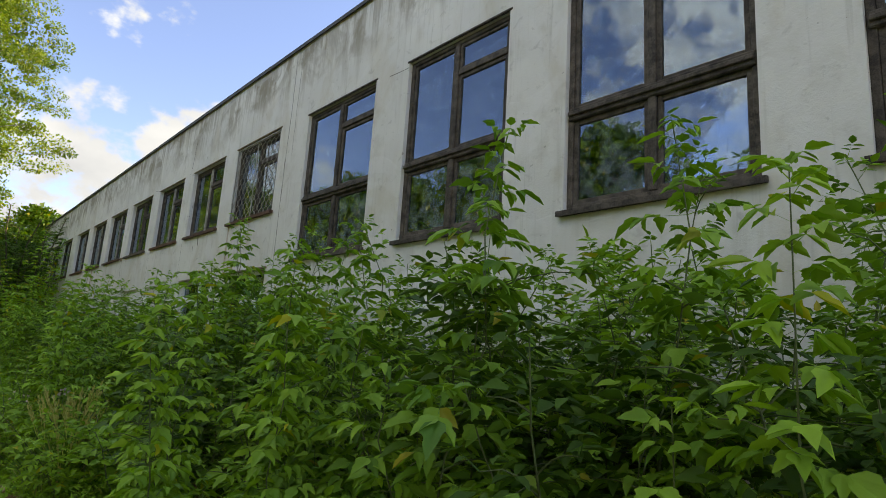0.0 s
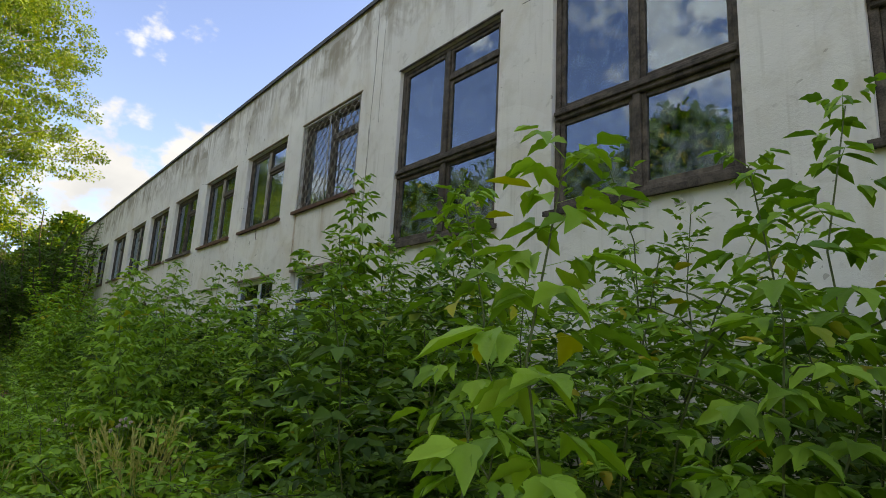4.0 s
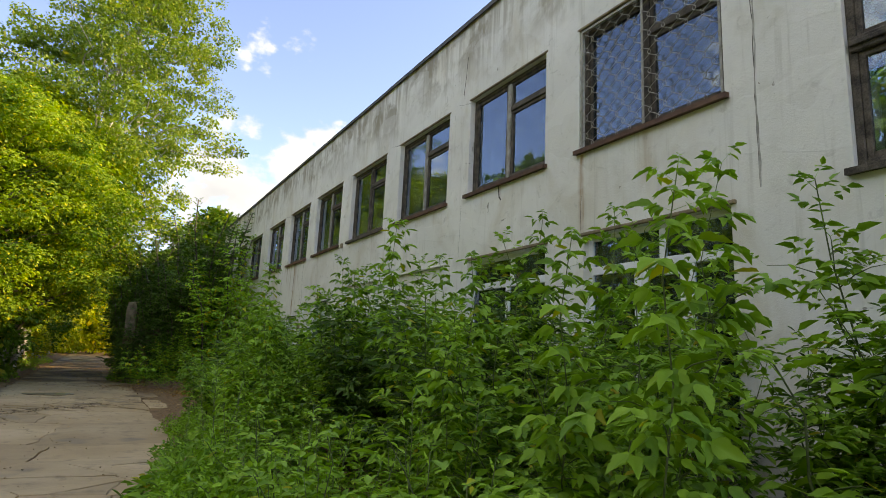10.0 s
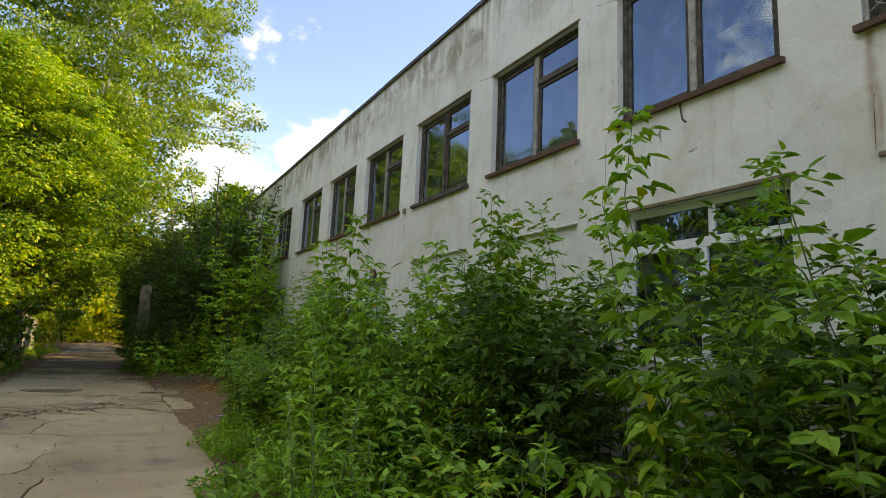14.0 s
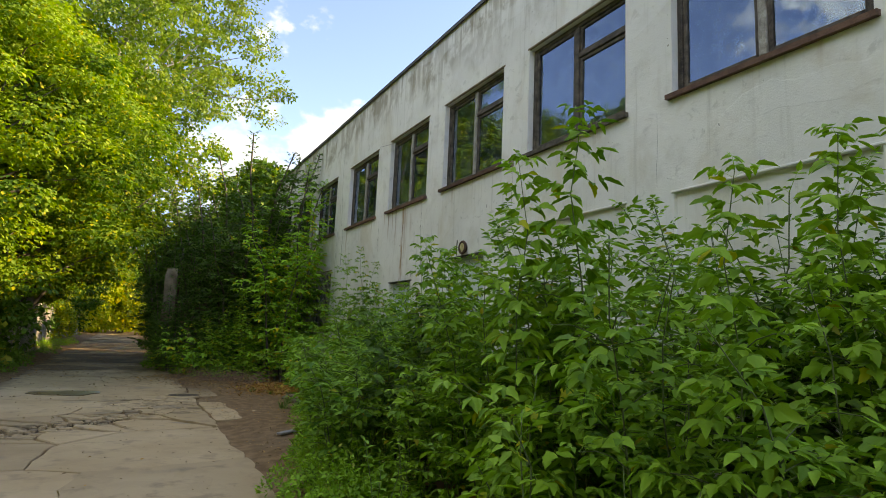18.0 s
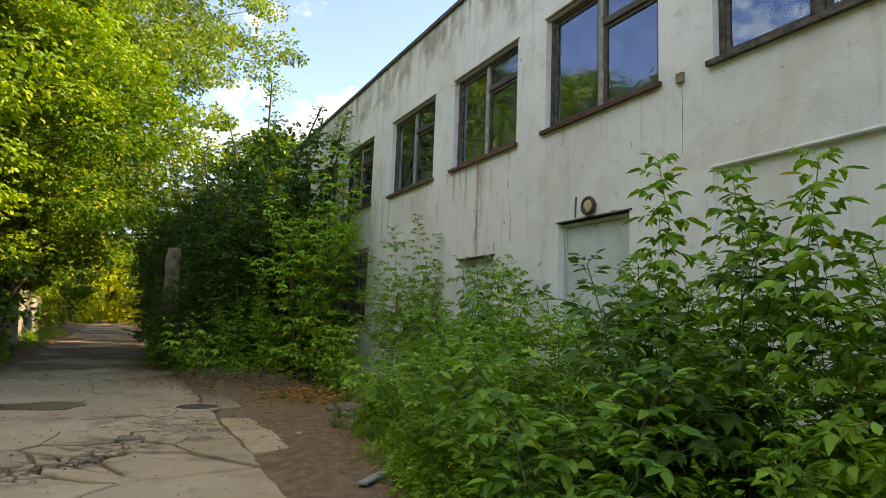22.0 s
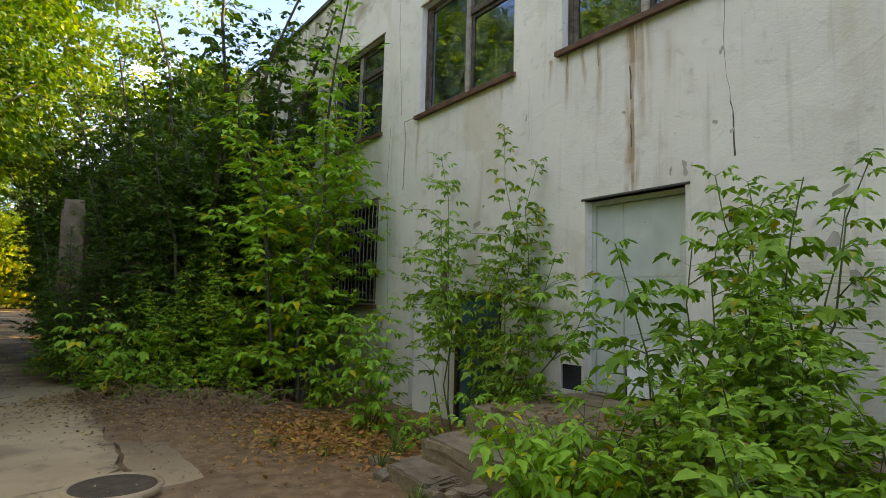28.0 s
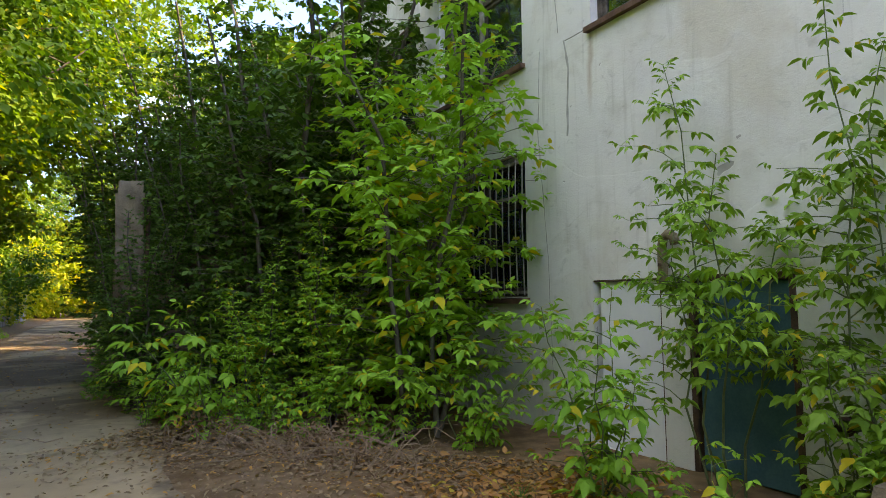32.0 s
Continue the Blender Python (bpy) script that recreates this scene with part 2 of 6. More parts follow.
def wall_paint(name, brick=False):
    """Old whitewash on render: grey and yellow weathering, run-off streaks, hairline cracks, flaked patches."""
    k = Nodes(name)
    v = k.place()
    sep = k.n("SeparateXYZ")
    k.l(v, sep.inputs[0])
    x, y, z = sep.outputs

    def flat(sy, sz, loc=(0, 0, 0)):
        mp = k.n("Mapping")
        mp.inputs["Scale"].default_value = (1, sy, sz)
        mp.inputs["Location"].default_value = loc
        k.l(v, mp.inputs[0])
        return mp.outputs[0]

    big = k.noise(v, 0.55, 5)
    mid = k.noise(v, 2.6, 6, 0.6)
    fine = k.noise(v, 38, 4)
    grain = k.noise(v, 160, 2)
    col = k.mix(k.step(big, 0.35, 0.7), (0.70, 0.688, 0.645), (0.79, 0.775, 0.725))
    col = k.mix(k.math("MULTIPLY", k.step(mid, 0.5, 0.72), 0.35), col, (0.50, 0.475, 0.40))
    warm = k.math("MULTIPLY", k.step(k.noise(flat(1.0, 0.6, (0, 9, 2)), 0.8, 6, 0.6, 0.6), 0.5, 0.68), 0.5)
    col = k.mix(warm, col, (0.56, 0.50, 0.385))
    worn = k.math("MULTIPLY", k.step(k.noise(flat(1.0, 1.2, (3, 2, 7)), 5.0, 7, 0.66, 0.8), 0.57, 0.70), 0.4)
    col = k.mix(worn, col, (0.40, 0.385, 0.34))
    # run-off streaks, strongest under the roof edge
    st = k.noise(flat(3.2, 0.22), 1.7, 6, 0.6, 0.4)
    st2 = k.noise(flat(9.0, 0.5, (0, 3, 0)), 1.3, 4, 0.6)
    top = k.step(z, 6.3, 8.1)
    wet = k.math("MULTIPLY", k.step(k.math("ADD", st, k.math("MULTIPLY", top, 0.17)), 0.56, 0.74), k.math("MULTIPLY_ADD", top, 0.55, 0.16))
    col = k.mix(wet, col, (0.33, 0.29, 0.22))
    blot = k.math("MULTIPLY", k.step(k.noise(flat(0.9, 0.75, (0, 5, 0)), 1.5, 7, 0.62, 0.5), 0.44, 0.60), k.step(k.math("MULTIPLY_ADD", k.noise(v, 0.7, 3), 1.6, z), 7.45, 8.4))
    col = k.mix(k.math("MULTIPLY", blot, 0.8), col, (0.29, 0.25, 0.185))
    wet2 = k.math("MULTIPLY", k.step(st2, 0.56, 0.74), 0.42)
    col = k.mix(wet2, col, (0.46, 0.44, 0.38))
    # rust that runs down from the window sills
    for yy, w, z0, z1, amt in RUST:
        wob = k.math("MULTIPLY_ADD", k.noise(v, 3.0, 2), 0.12, yy - 0.06)
        d = k.math("ABSOLUTE", k.math("SUBTRACT", y, wob))
        f = k.math("MULTIPLY", k.step(d, w, 0.0), k.math("MULTIPLY", k.step(z, z1, z1 - 0.03), k.step(z, z0, z0 + 0.55)))
        f = k.math("MULTIPLY", f, k.math("MULTIPLY", k.step(k.noise(flat(14, 1.0), 1.0, 3), 0.3, 0.62), amt), clamp=True)
        col = k.mix(k.math("MULTIPLY", f, 0.8), col, (0.34, 0.195, 0.08))
    # flaked paint
    fl = k.math("MULTIPLY", k.step(k.noise(v, 3.3, 3, 0.5, 0.6), 0.715, 0.73), k.step(k.noise(v, 0.6, 1), 0.5, 0.6))
    col = k.mix(fl, col, (0.36, 0.34, 0.30))
    # small chips and specks, and broad patches where the coat was renewed
    chip = k.math("MULTIPLY", k.step(k.noise(v, 14, 2, 0.5, 0.4), 0.735, 0.75), k.step(k.noise(v, 1.3, 2), 0.46, 0.58))
    col = k.mix(k.math("MULTIPLY", chip, 0.8), col, (0.33, 0.30, 0.25))
    coat = k.step(k.noise(flat(0.6, 0.9, (4, 1, 3)), 1.0, 3, 0.5, 0.9), 0.52, 0.545)
    col = k.mix(k.math("MULTIPLY", coat, 0.22), col, (0.82, 0.815, 0.785))
    h = k.math("MULTIPLY_ADD", fine, 0.5, k.math("MULTIPLY", grain, 0.3))
    h = k.math("SUBTRACT", h, k.math("MULTIPLY", chip, 0.8))
    h = k.math("MULTIPLY_ADD", coat, 0.25, h)
    h = k.math("MULTIPLY_ADD", mid, 1.3, h)
    h = k.math("SUBTRACT", h, k.math("MULTIPLY", fl, 0.9))
    # where the coat is thin the courses of bricks below show
    bt = k.n("TexBrick")
    mp = k.n("Mapping")
    mp.inputs["Rotation"].default_value = (0, radians(90), radians(90))
    k.l(v, mp.inputs[0])
    cmb = k.n("CombineXYZ")
    k.l(y, cmb.inputs[0])
    k.l(z, cmb.inputs[1])
    k.l(cmb.outputs[0], bt.inputs["Vector"])
    for nm, val in (("Scale", 1.0), ("Mortar Size", 0.012), ("Brick Width", 0.26), ("Row Height", 0.082), ("Mortar Smooth", 0.6)):
        bt.inputs[nm].default_value = val
    zone = k.math("MULTIPLY", k.step(z, 3.0, 1.6), k.math("MULTIPLY", k.step(y, 26.2, 25.4), k.step(y, 16.0, 20.0)))
    show = k.math("MULTIPLY", k.step(k.noise(v, 1.1, 3), 0.36, 0.55), zone)
    h = k.math("SUBTRACT", h, k.math("MULTIPLY", k.math("MULTIPLY", bt.outputs["Fac"], show), 0.3))
    rough = k.math("MULTIPLY_ADD", mid, 0.1, 0.82)
    return k.finish(col, rough, 0.0, k.bump(h, 0.55, 0.012), 0.25)


# (y, half width, lowest z, sill z, amount)
RUST = [
    (13.30, 0.08, 3.2, 4.50, 1.0), (14.6, 0.07, 4.0, 4.50, 0.7), (15.75, 0.06, 4.0, 4.50, 0.7), (15.2, 0.05, 4.0, 4.5, 0.5), (12.2, 0.16, 3.6, 4.5, 0.35),
    (17.4, 0.05, 4.0, 4.52, 0.4), (20.4, 0.12, 3.6, 4.52, 0.35), (26.86, 0.10, 2.3, 4.50, 1.6), (26.72, 0.16, 3.2, 4.50, 0.7), (27.28, 0.06, 3.5, 4.52, 1.0), (27.49, 0.05, 3.8, 4.52, 1.0),
    (27.73, 0.06, 3.7, 4.52, 1.2), (28.0, 0.05, 4.0, 4.52, 1.0), (26.4, 0.10, 3.5, 4.3, 0.4), (25.9, 0.06, 4.0, 4.52, 0.6), (28.9, 0.07, 3.9, 4.52, 0.5), (30.9, 0.07, 3.5, 4.52, 0.6), (24.5, 0.07, 3.9, 4.52, 0.4),
]
M = {}
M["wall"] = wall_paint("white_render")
# plaster colour lowered so the rooms behind the panes look unlit
M["inside"] = plain("dim_toned_room_plaster", (0.10, 0.115, 0.10), (0.17, 0.18, 0.155), 2, 40, 0.9, 0.1)
M["boards"] = plain("floor_boards", (0.16, 0.09, 0.05), (0.22, 0.13, 0.08), 3, 30, 0.6, 0.1)
M["wood"] = plain("weathered_brown_wood", (0.030, 0.024, 0.020), (0.135, 0.112, 0.09), 9, 70, 0.75, 0.6, stretch=(1, 1, 1), vary=0.18)
M["woodlight"] = plain("pale_flaking_wood", (0.20, 0.18, 0.15), (0.42, 0.40, 0.36), 11, 70, 0.75, 0.5, vary=0.15)
M["woodpale"] = plain("pale_blue_white_wood", (0.36, 0.40, 0.42), (0.55, 0.58, 0.58), 9, 60, 0.6, 0.3, vary=0.1)
M["sill"] = plain("rusty_sill_metal", (0.075, 0.035, 0.024), (0.16, 0.085, 0.055), 8, 55, 0.7, 0.4, vary=0.2)
M["pvc"] = plain("white_plastic_frame", (0.74, 0.75, 0.76), (0.80, 0.80, 0.80), 3, 30, 0.4, 0.05)
M["flash"] = plain("dark_roof_metal", (0.05, 0.05, 0.048), (0.12, 0.115, 0.10), 4, 40, 0.6, 0.3, metal=0.4)
M["felt"] = plain("roofing_felt", (0.04, 0.04, 0.04), (0.08, 0.08, 0.075), 3, 30, 0.95, 0.4)
M["wire"] = plain("rusty_wire", (0.26, 0.245, 0.22), (0.46, 0.44, 0.40), 20, 90, 0.7, 0.2, metal=0.3)


def door_paint(name, c1, c2):
    """Pale gloss paint on sheet steel with run-off streaks, rust spots and grimy patches."""
    k = Nodes(name)
    v = k.place()
    a, b = k.noise(v, 1.6, 5), k.noise(v, 40, 3)
    st = k.noise(k.coords((1, 3, 0.4)), 1.7, 5, 0.6, 0.4)
    col = k.mix(k.step(a, 0.35, 0.68), c1, c2)
    col = k.mix(k.math("MULTIPLY", k.step(st, 0.52, 0.72), 0.35), col, (0.38, 0.36, 0.28))
    col = k.mix(k.math("MULTIPLY", k.step(k.noise(v, 2.2, 6, 0.65, 0.5), 0.58, 0.70), 0.55), col, (0.42, 0.37, 0.24))
    col = k.mix(k.math("MULTIPLY", k.step(k.noise(v, 9, 4, 0.6), 0.68, 0.72), 0.7), col, (0.16, 0.09, 0.05))
    return k.finish(col, k.math("MULTIPLY_ADD", a, 0.25, 0.42), 0.0, k.bump(k.math("MULTIPLY_ADD", b, 0.25, a), 0.25, 0.02), 0.35)


M["sheet"] = door_paint("loose_zinc_sheet", (0.58, 0.63, 0.65), (0.72, 0.76, 0.77))
M["steel"] = door_paint("pale_painted_steel", (0.44, 0.52, 0.50), (0.58, 0.63, 0.60))
M["bluesteel"] = plain("blue_painted_steel", (0.035, 0.115, 0.145), (0.07, 0.17, 0.20), 3, 45, 0.55, 0.2)
M["rustdark"] = plain("rusty_dark_steel", (0.05, 0.03, 0.022), (0.12, 0.07, 0.045), 9, 60, 0.8, 0.5)
M["flatblack"] = plain("flat_black", (0.015, 0.018, 0.026), (0.035, 0.038, 0.05), 6, 50, 0.6, 0.3)
M["concrete"] = plain("old_concrete", (0.145, 0.108, 0.067), (0.33, 0.258, 0.170), 3.5, 70, 0.9, 0.7, vary=0.06)
M["plank"] = plain("grey_fence_boards", (0.20, 0.185, 0.165), (0.38, 0.36, 0.33), 3, 60, 0.85, 0.4, vary=0.25)
M["bark"] = plain("grey_brown_bark", (0.07, 0.055, 0.042), (0.19, 0.165, 0.135), 6, 45, 0.9, 0.8, stretch=(1, 1, 0.3))
M["birch"] = plain("pale_poplar_bark", (0.25, 0.25, 0.21), (0.42, 0.42, 0.36), 4, 40, 0.85, 0.5, stretch=(1, 1, 0.4))
M["stem"] = plain("green_grey_stem", (0.075, 0.105, 0.04), (0.16, 0.20, 0.085), 8, 60, 0.7, 0.2)
M["twig"] = plain("dry_twigs", (0.20, 0.122, 0.068), (0.40, 0.27, 0.165), 5, 50, 0.85, 0.3)
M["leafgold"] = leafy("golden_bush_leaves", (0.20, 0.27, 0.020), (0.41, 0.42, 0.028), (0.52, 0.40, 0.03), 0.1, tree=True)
M["leaf"] = leafy("maple_leaves", (0.052, 0.155, 0.021), (0.275, 0.46, 0.055), (0.36, 0.30, 0.03), 0.008)
# darker copy of the maple leaf: deep shade is put into its colour
M["leafdark"] = leafy("shade_toned_maple_leaves", (0.024, 0.067, 0.014), (0.105, 0.205, 0.030), (0.20, 0.26, 0.03), 0.01)
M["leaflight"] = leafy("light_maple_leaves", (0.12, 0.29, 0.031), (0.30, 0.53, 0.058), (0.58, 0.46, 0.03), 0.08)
M["leafpale"] = leafy("pale_sapling_leaves", (0.09, 0.19, 0.02), (0.21, 0.36, 0.04), (0.55, 0.42, 0.03), 0.07)
M["leaffresh"] = leafy("fresh_maple_leaves", (0.082, 0.20, 0.024), (0.30, 0.49, 0.055), (0.45, 0.42, 0.03), 0.02)
M["leafyellow"] = leafy("yellowing_maple_leaves", (0.042, 0.125, 0.014), (0.255, 0.355, 0.030), (0.38, 0.35, 0.022), 0.08, tree=True)
# tree leaf for overhanging limbs, the shade of their undersides put into the colour
M["leafshade"] = leafy("shade_toned_roadside_leaves", (0.030, 0.078, 0.012), (0.105, 0.20, 0.022), (0.26, 0.28, 0.03), 0.05, tree=True)
M["leafgreen"] = leafy("green_tree_leaves", (0.045, 0.105, 0.014), (0.13, 0.24, 0.026), (0.36, 0.34, 0.04), 0.05, tree=True)
M["leafpoplar"] = leafy("poplar_leaves", (0.075, 0.145, 0.022), (0.25, 0.33, 0.045), (0.36, 0.34, 0.06), 0.03, tree=True)
M["weed"] = leafy("weed_leaves", (0.11, 0.24, 0.022), (0.29, 0.50, 0.05), (0.34, 0.38, 0.07), 0.03)
M["grass"] = leafy("grass_blades", (0.06, 0.14, 0.025), (0.15, 0.25, 0.05), (0.36, 0.31, 0.12), 0.15)
M["seed"] = leafy("straw_seed_heads", (0.40, 0.36, 0.12), (0.58, 0.52, 0.20), None, 0.0, 0.7, 0.2)
M["litter"] = leafy("fallen_leaves", (0.20, 0.12, 0.066), (0.42, 0.28, 0.16), (0.56, 0.28, 0.08), 0.13, 0.7, 0.1)
M["litterorange"] = leafy("orange_dead_leaves", (0.34, 0.155, 0.055), (0.56, 0.28, 0.10), (0.55, 0.40, 0.07), 0.1, 0.7, 0.2)
M["fireweed"] = leafy("pink_flowers", (0.45, 0.12, 0.35), (0.60, 0.22, 0.50), None, 0, 0.6, 0.3)
M["brass"] = plain("aged_lamp_glass", (0.42, 0.33, 0.15), (0.62, 0.52, 0.30), 10, 50, 0.3, 0.1)


def ground_material():
    k = Nodes("bare_soil")
    v = k.place()
    a, b, c = k.noise(v, 0.5, 5), k.noise(v, 6, 6), k.noise(v, 60, 4)
    col = k.mix(k.step(b, 0.35, 0.7), (0.185, 0.105, 0.050), (0.315, 0.190, 0.096))
    col = k.mix(k.math("MULTIPLY", k.step(a, 0.5, 0.68), 0.45), col, (0.25, 0.175, 0.11))
    col = k.mix(k.math("MULTIPLY", k.step(c, 0.58, 0.72), 0.5), col, (0.25, 0.22, 0.18))
    # turf beyond the verge of the road
    sep = k.n("SeparateXYZ")
    k.l(v, sep.inputs[0])
    turf = k.math("MULTIPLY", k.step(k.math("MULTIPLY_ADD", b, 2.0, sep.outputs[0]), -2.6, -4.2), k.step(a, 0.34, 0.5))
    col = k.mix(k.math("MULTIPLY", turf, 0.85), col, k.mix(c, (0.10, 0.13, 0.04), (0.24, 0.26, 0.10)))
    h = k.math("MULTIPLY_ADD", c, 0.5, b)
    return k.finish(col, 0.95, 0.0, k.bump(h, 0.55, 0.018), 0.2)


def slab_material():
    k = Nodes("road_concrete")
    v = k.place()
    a, b, c = k.noise(v, 0.45, 5), k.noise(v, 3.2, 7, 0.62), k.noise(v, 120, 3)
    r = k.n("ObjectInfo").outputs["Random"]
    col = k.mix(k.step(a, 0.35, 0.68), (0.46, 0.312, 0.165), (0.56, 0.400, 0.228))
    col = k.mix(k.math("MULTIPLY", k.step(b, 0.52, 0.70), 0.5), col, (0.22, 0.155, 0.095))
    col = k.mix(k.math("MULTIPLY", k.step(c, 0.55, 0.75), 0.35), col, (0.40, 0.34, 0.26))
    hsv = k.n("HueSaturation")
    k.l(col, hsv.inputs["Color"])
    k.l(k.math("MULTIPLY_ADD", r, 0.22, 0.89), hsv.inputs["Value"])
    # soil worked into the broken stretch
    sep = k.n("SeparateXYZ")
    k.l(v, sep.inputs[0])
    line = k.math("ABSOLUTE", k.math("SUBTRACT", sep.outputs[1], k.math("MULTIPLY_ADD", sep.outputs[0], 0.95, 26.05)))
    zone = k.math("MULTIPLY", k.step(line, 0.75, 0.30), k.step(sep.outputs[0], 0.5, -0.2))
    crazed = k.math("MULTIPLY", k.step(k.math("ABSOLUTE", k.math("SUBTRACT", sep.outputs[1], 27.2)), 1.35, 1.0), k.step(k.math("ABSOLUTE", k.math("SUBTRACT", sep.outputs[0], 0.3)), 0.95, 0.7))
    zone = k.math("MAXIMUM", zone, k.math("MULTIPLY", crazed, 0.6))
    mud = k.math("MULTIPLY", k.step(k.noise(v, 3.0, 6, 0.6, 0.8), 0.49, 0.56), k.math("MULTIPLY_ADD", zone, 0.72, 0.06))
    # earth and rotted leaves spread over the far stretch and along both rims
    far = k.math("MULTIPLY", k.step(sep.outputs[1], 33.0, 37.0), k.step(k.noise(v, 0.5, 5, 0.6, 0.6), 0.40, 0.56))
    rim = k.step(k.math("MULTIPLY_ADD", b, 0.9, k.math("ABSOLUTE", k.math("ADD", sep.outputs[0], 0.75))), 2.05, 2.5)
    far = k.math("MAXIMUM", far, k.math("MULTIPLY", rim, k.step(sep.outputs[1], 27.5, 31.0)))
    damp = k.step(k.noise(v, 0.8, 2), 0.62, 0.70)
    col = k.mix(k.math("MULTIPLY", far, 0.85), hsv.outputs[0], (0.15, 0.095, 0.055))
    col = k.mix(mud, col, (0.085, 0.056, 0.034))
    col = k.mix(k.math("MULTIPLY", damp, 0.4), col, (0.13, 0.095, 0.062))
    return k.finish(col, k.math("MULTIPLY_ADD", damp, -0.25, 0.85), 0.0, k.bump(k.math("MULTIPLY_ADD", c, 0.4, b), 0.4, 0.012), 0.3)


def glass_material(name, dusty=0.016):
    k = Nodes(name)
    tr, gl, df = k.n("BsdfTransparent"), k.n("BsdfGlossy"), k.n("BsdfDiffuse")
    tr.inputs["Color"].default_value = (0.86, 0.90, 0.89, 1)
    gl.inputs["Roughness"].default_value = 0.012
    gl.inputs["Color"].default_value = (0.66, 0.82, 0.95, 1)
    df.inputs["Color"].default_value = (0.5, 0.5, 0.47, 1)
    v = k.coords()
    k.l(k.bump(k.noise(v, 2.2, 3), 0.09, 0.03), gl.inputs["Normal"])
    fr = k.n("Fresnel")
    fr.inputs["IOR"].default_value = 1.9
    m1, m2 = k.n("MixShader"), k.n("MixShader")
    k.l(k.math("MULTIPLY_ADD", fr.outputs[0], 1.3, 0.04, clamp=True), m1.inputs[0])
    k.l(tr.outputs[0], m1.inputs[1])
    k.l(gl.outputs[0], m1.inputs[2])
    k.l(k.math("MULTIPLY", k.step(k.noise(v, 4, 6, 0.65), 0.4, 0.8), dusty * 3), m2.inputs[0])
    k.l(m1.outputs[0], m2.inputs[1])
    k.l(df.outputs[0], m2.inputs[2])
    k.l(m2.outputs[0], k.out.inputs[0])
    return k.mat


M["water"] = plain("muddy_water", (0.15, 0.105, 0.060), (0.21, 0.15, 0.09), 3, 30, 0.30, 0.03, spec=0.35)
M["mud"] = plain("wet_mud", (0.07, 0.048, 0.029), (0.14, 0.098, 0.060), 7, 50, 0.85, 0.5)
M["soil"] = ground_material()
M["slab"] = slab_material()
M["glass"] = glass_material("window_glass", 0.026)
M["glass_dusty"] = glass_material("dusty_window_glass", 0.075)


# ---- mesh helpers ----
class Geo:
    """Gathers vertices and faces for one mesh."""

    def __init__(self):
        self.v, self.f, self.n = [], [], 0

    def add(self, verts, faces):
        self.v.extend(map(tuple, verts))
        self.f.extend(tuple(i + self.n for i in f) for f in faces)
        self.n += len(verts)
        return self

    def box(self, x0, x1, y0, y1, z0, z1, b=0.0):
        """A box; with b its edges are bevelled."""
        if b <= 0:
            v = [(x, y, z) for z in (z0, z1) for y in (y0, y1) for x in (x0, x1)]
            return self.add(v, [(0, 2, 3, 1), (4, 5, 7, 6), (0, 1, 5, 4), (2, 6, 7, 3), (0, 4, 6, 2), (1, 3, 7, 5)])
        bm = bmesh.new()
        g = bmesh.ops.create_cube(bm, size=1.0, matrix=Matrix.LocRotScale(((x0 + x1) / 2, (y0 + y1) / 2, (z0 + z1) / 2), None, (x1 - x0, y1 - y0, z1 - z0)))
        bmesh.ops.bevel(bm, geom=bm.edges[:], offset=b, segments=1, affect="EDGES")
        bm.verts.index_update()
        self.add([w.co[:] for w in bm.verts], [[w.index for w in f.verts] for f in bm.faces])
        bm.free()
        return self

    def tube(self, pts, radii, sides=5, cap=True):
        pts = np.asarray(pts, float)
        n = len(pts)
        d = np.gradient(pts, axis=0)
        d /= np.linalg.norm(d, axis=1)[:, None] + 1e-9
        ref = np.array([0.0, 0.0, 1.0]) if abs(d[0][2]) < 0.9 else np.array([1.0, 0.0, 0.0])
        u = np.cross(d, ref)
        u /= np.linalg.norm(u, axis=1)[:, None] + 1e-9
        w = np.cross(d, u)
        a = np.linspace(0, 2 * np.pi, sides, endpoint=False)
        r = np.broadcast_to(np.asarray(radii, float), (n,))
        ring = pts[:, None, :] + r[:, None, None] * (np.cos(a)[None, :, None] * u[:, None, :] + np.sin(a)[None, :, None] * w[:, None, :])
        faces = [(i * sides + j, i * sides + (j + 1) % sides, (i + 1) * sides + (j + 1) % sides, (i + 1) * sides + j) for i in range(n - 1) for j in range(sides)]
        if cap:
            faces += [tuple(range(sides))[::-1], tuple((n - 1) * sides + j for j in range(sides))]
        return self.add(ring.reshape(-1, 3), faces)

    def mesh(self, name, material, smooth=False):
        me = bpy.data.meshes.new(name)
        me.from_pydata(self.v, [], self.f)
        me.materials.append(material)
        if smooth:
            me.shade_smooth()
        return me


def part(name, geo, material, parent, label="", smooth=False):
    ob = new(name, geo.mesh(name, material, smooth))
    ob.parent = parent
    if label:
        tagged(ob, label)
    return ob


def thing(name, label, category, at=(0, 0, 0), group="", kind=""):
    ob = new(name)
    ob.location = at
    ob.empty_display_size = 0.2
    return tagged(ob, label, category, group, kind)


def solid(name, geo, material, label="", category="", kind="structure", group="", smooth=False):
    return tagged(new(name, geo.mesh(name, material, smooth)), label, category, group, kind)


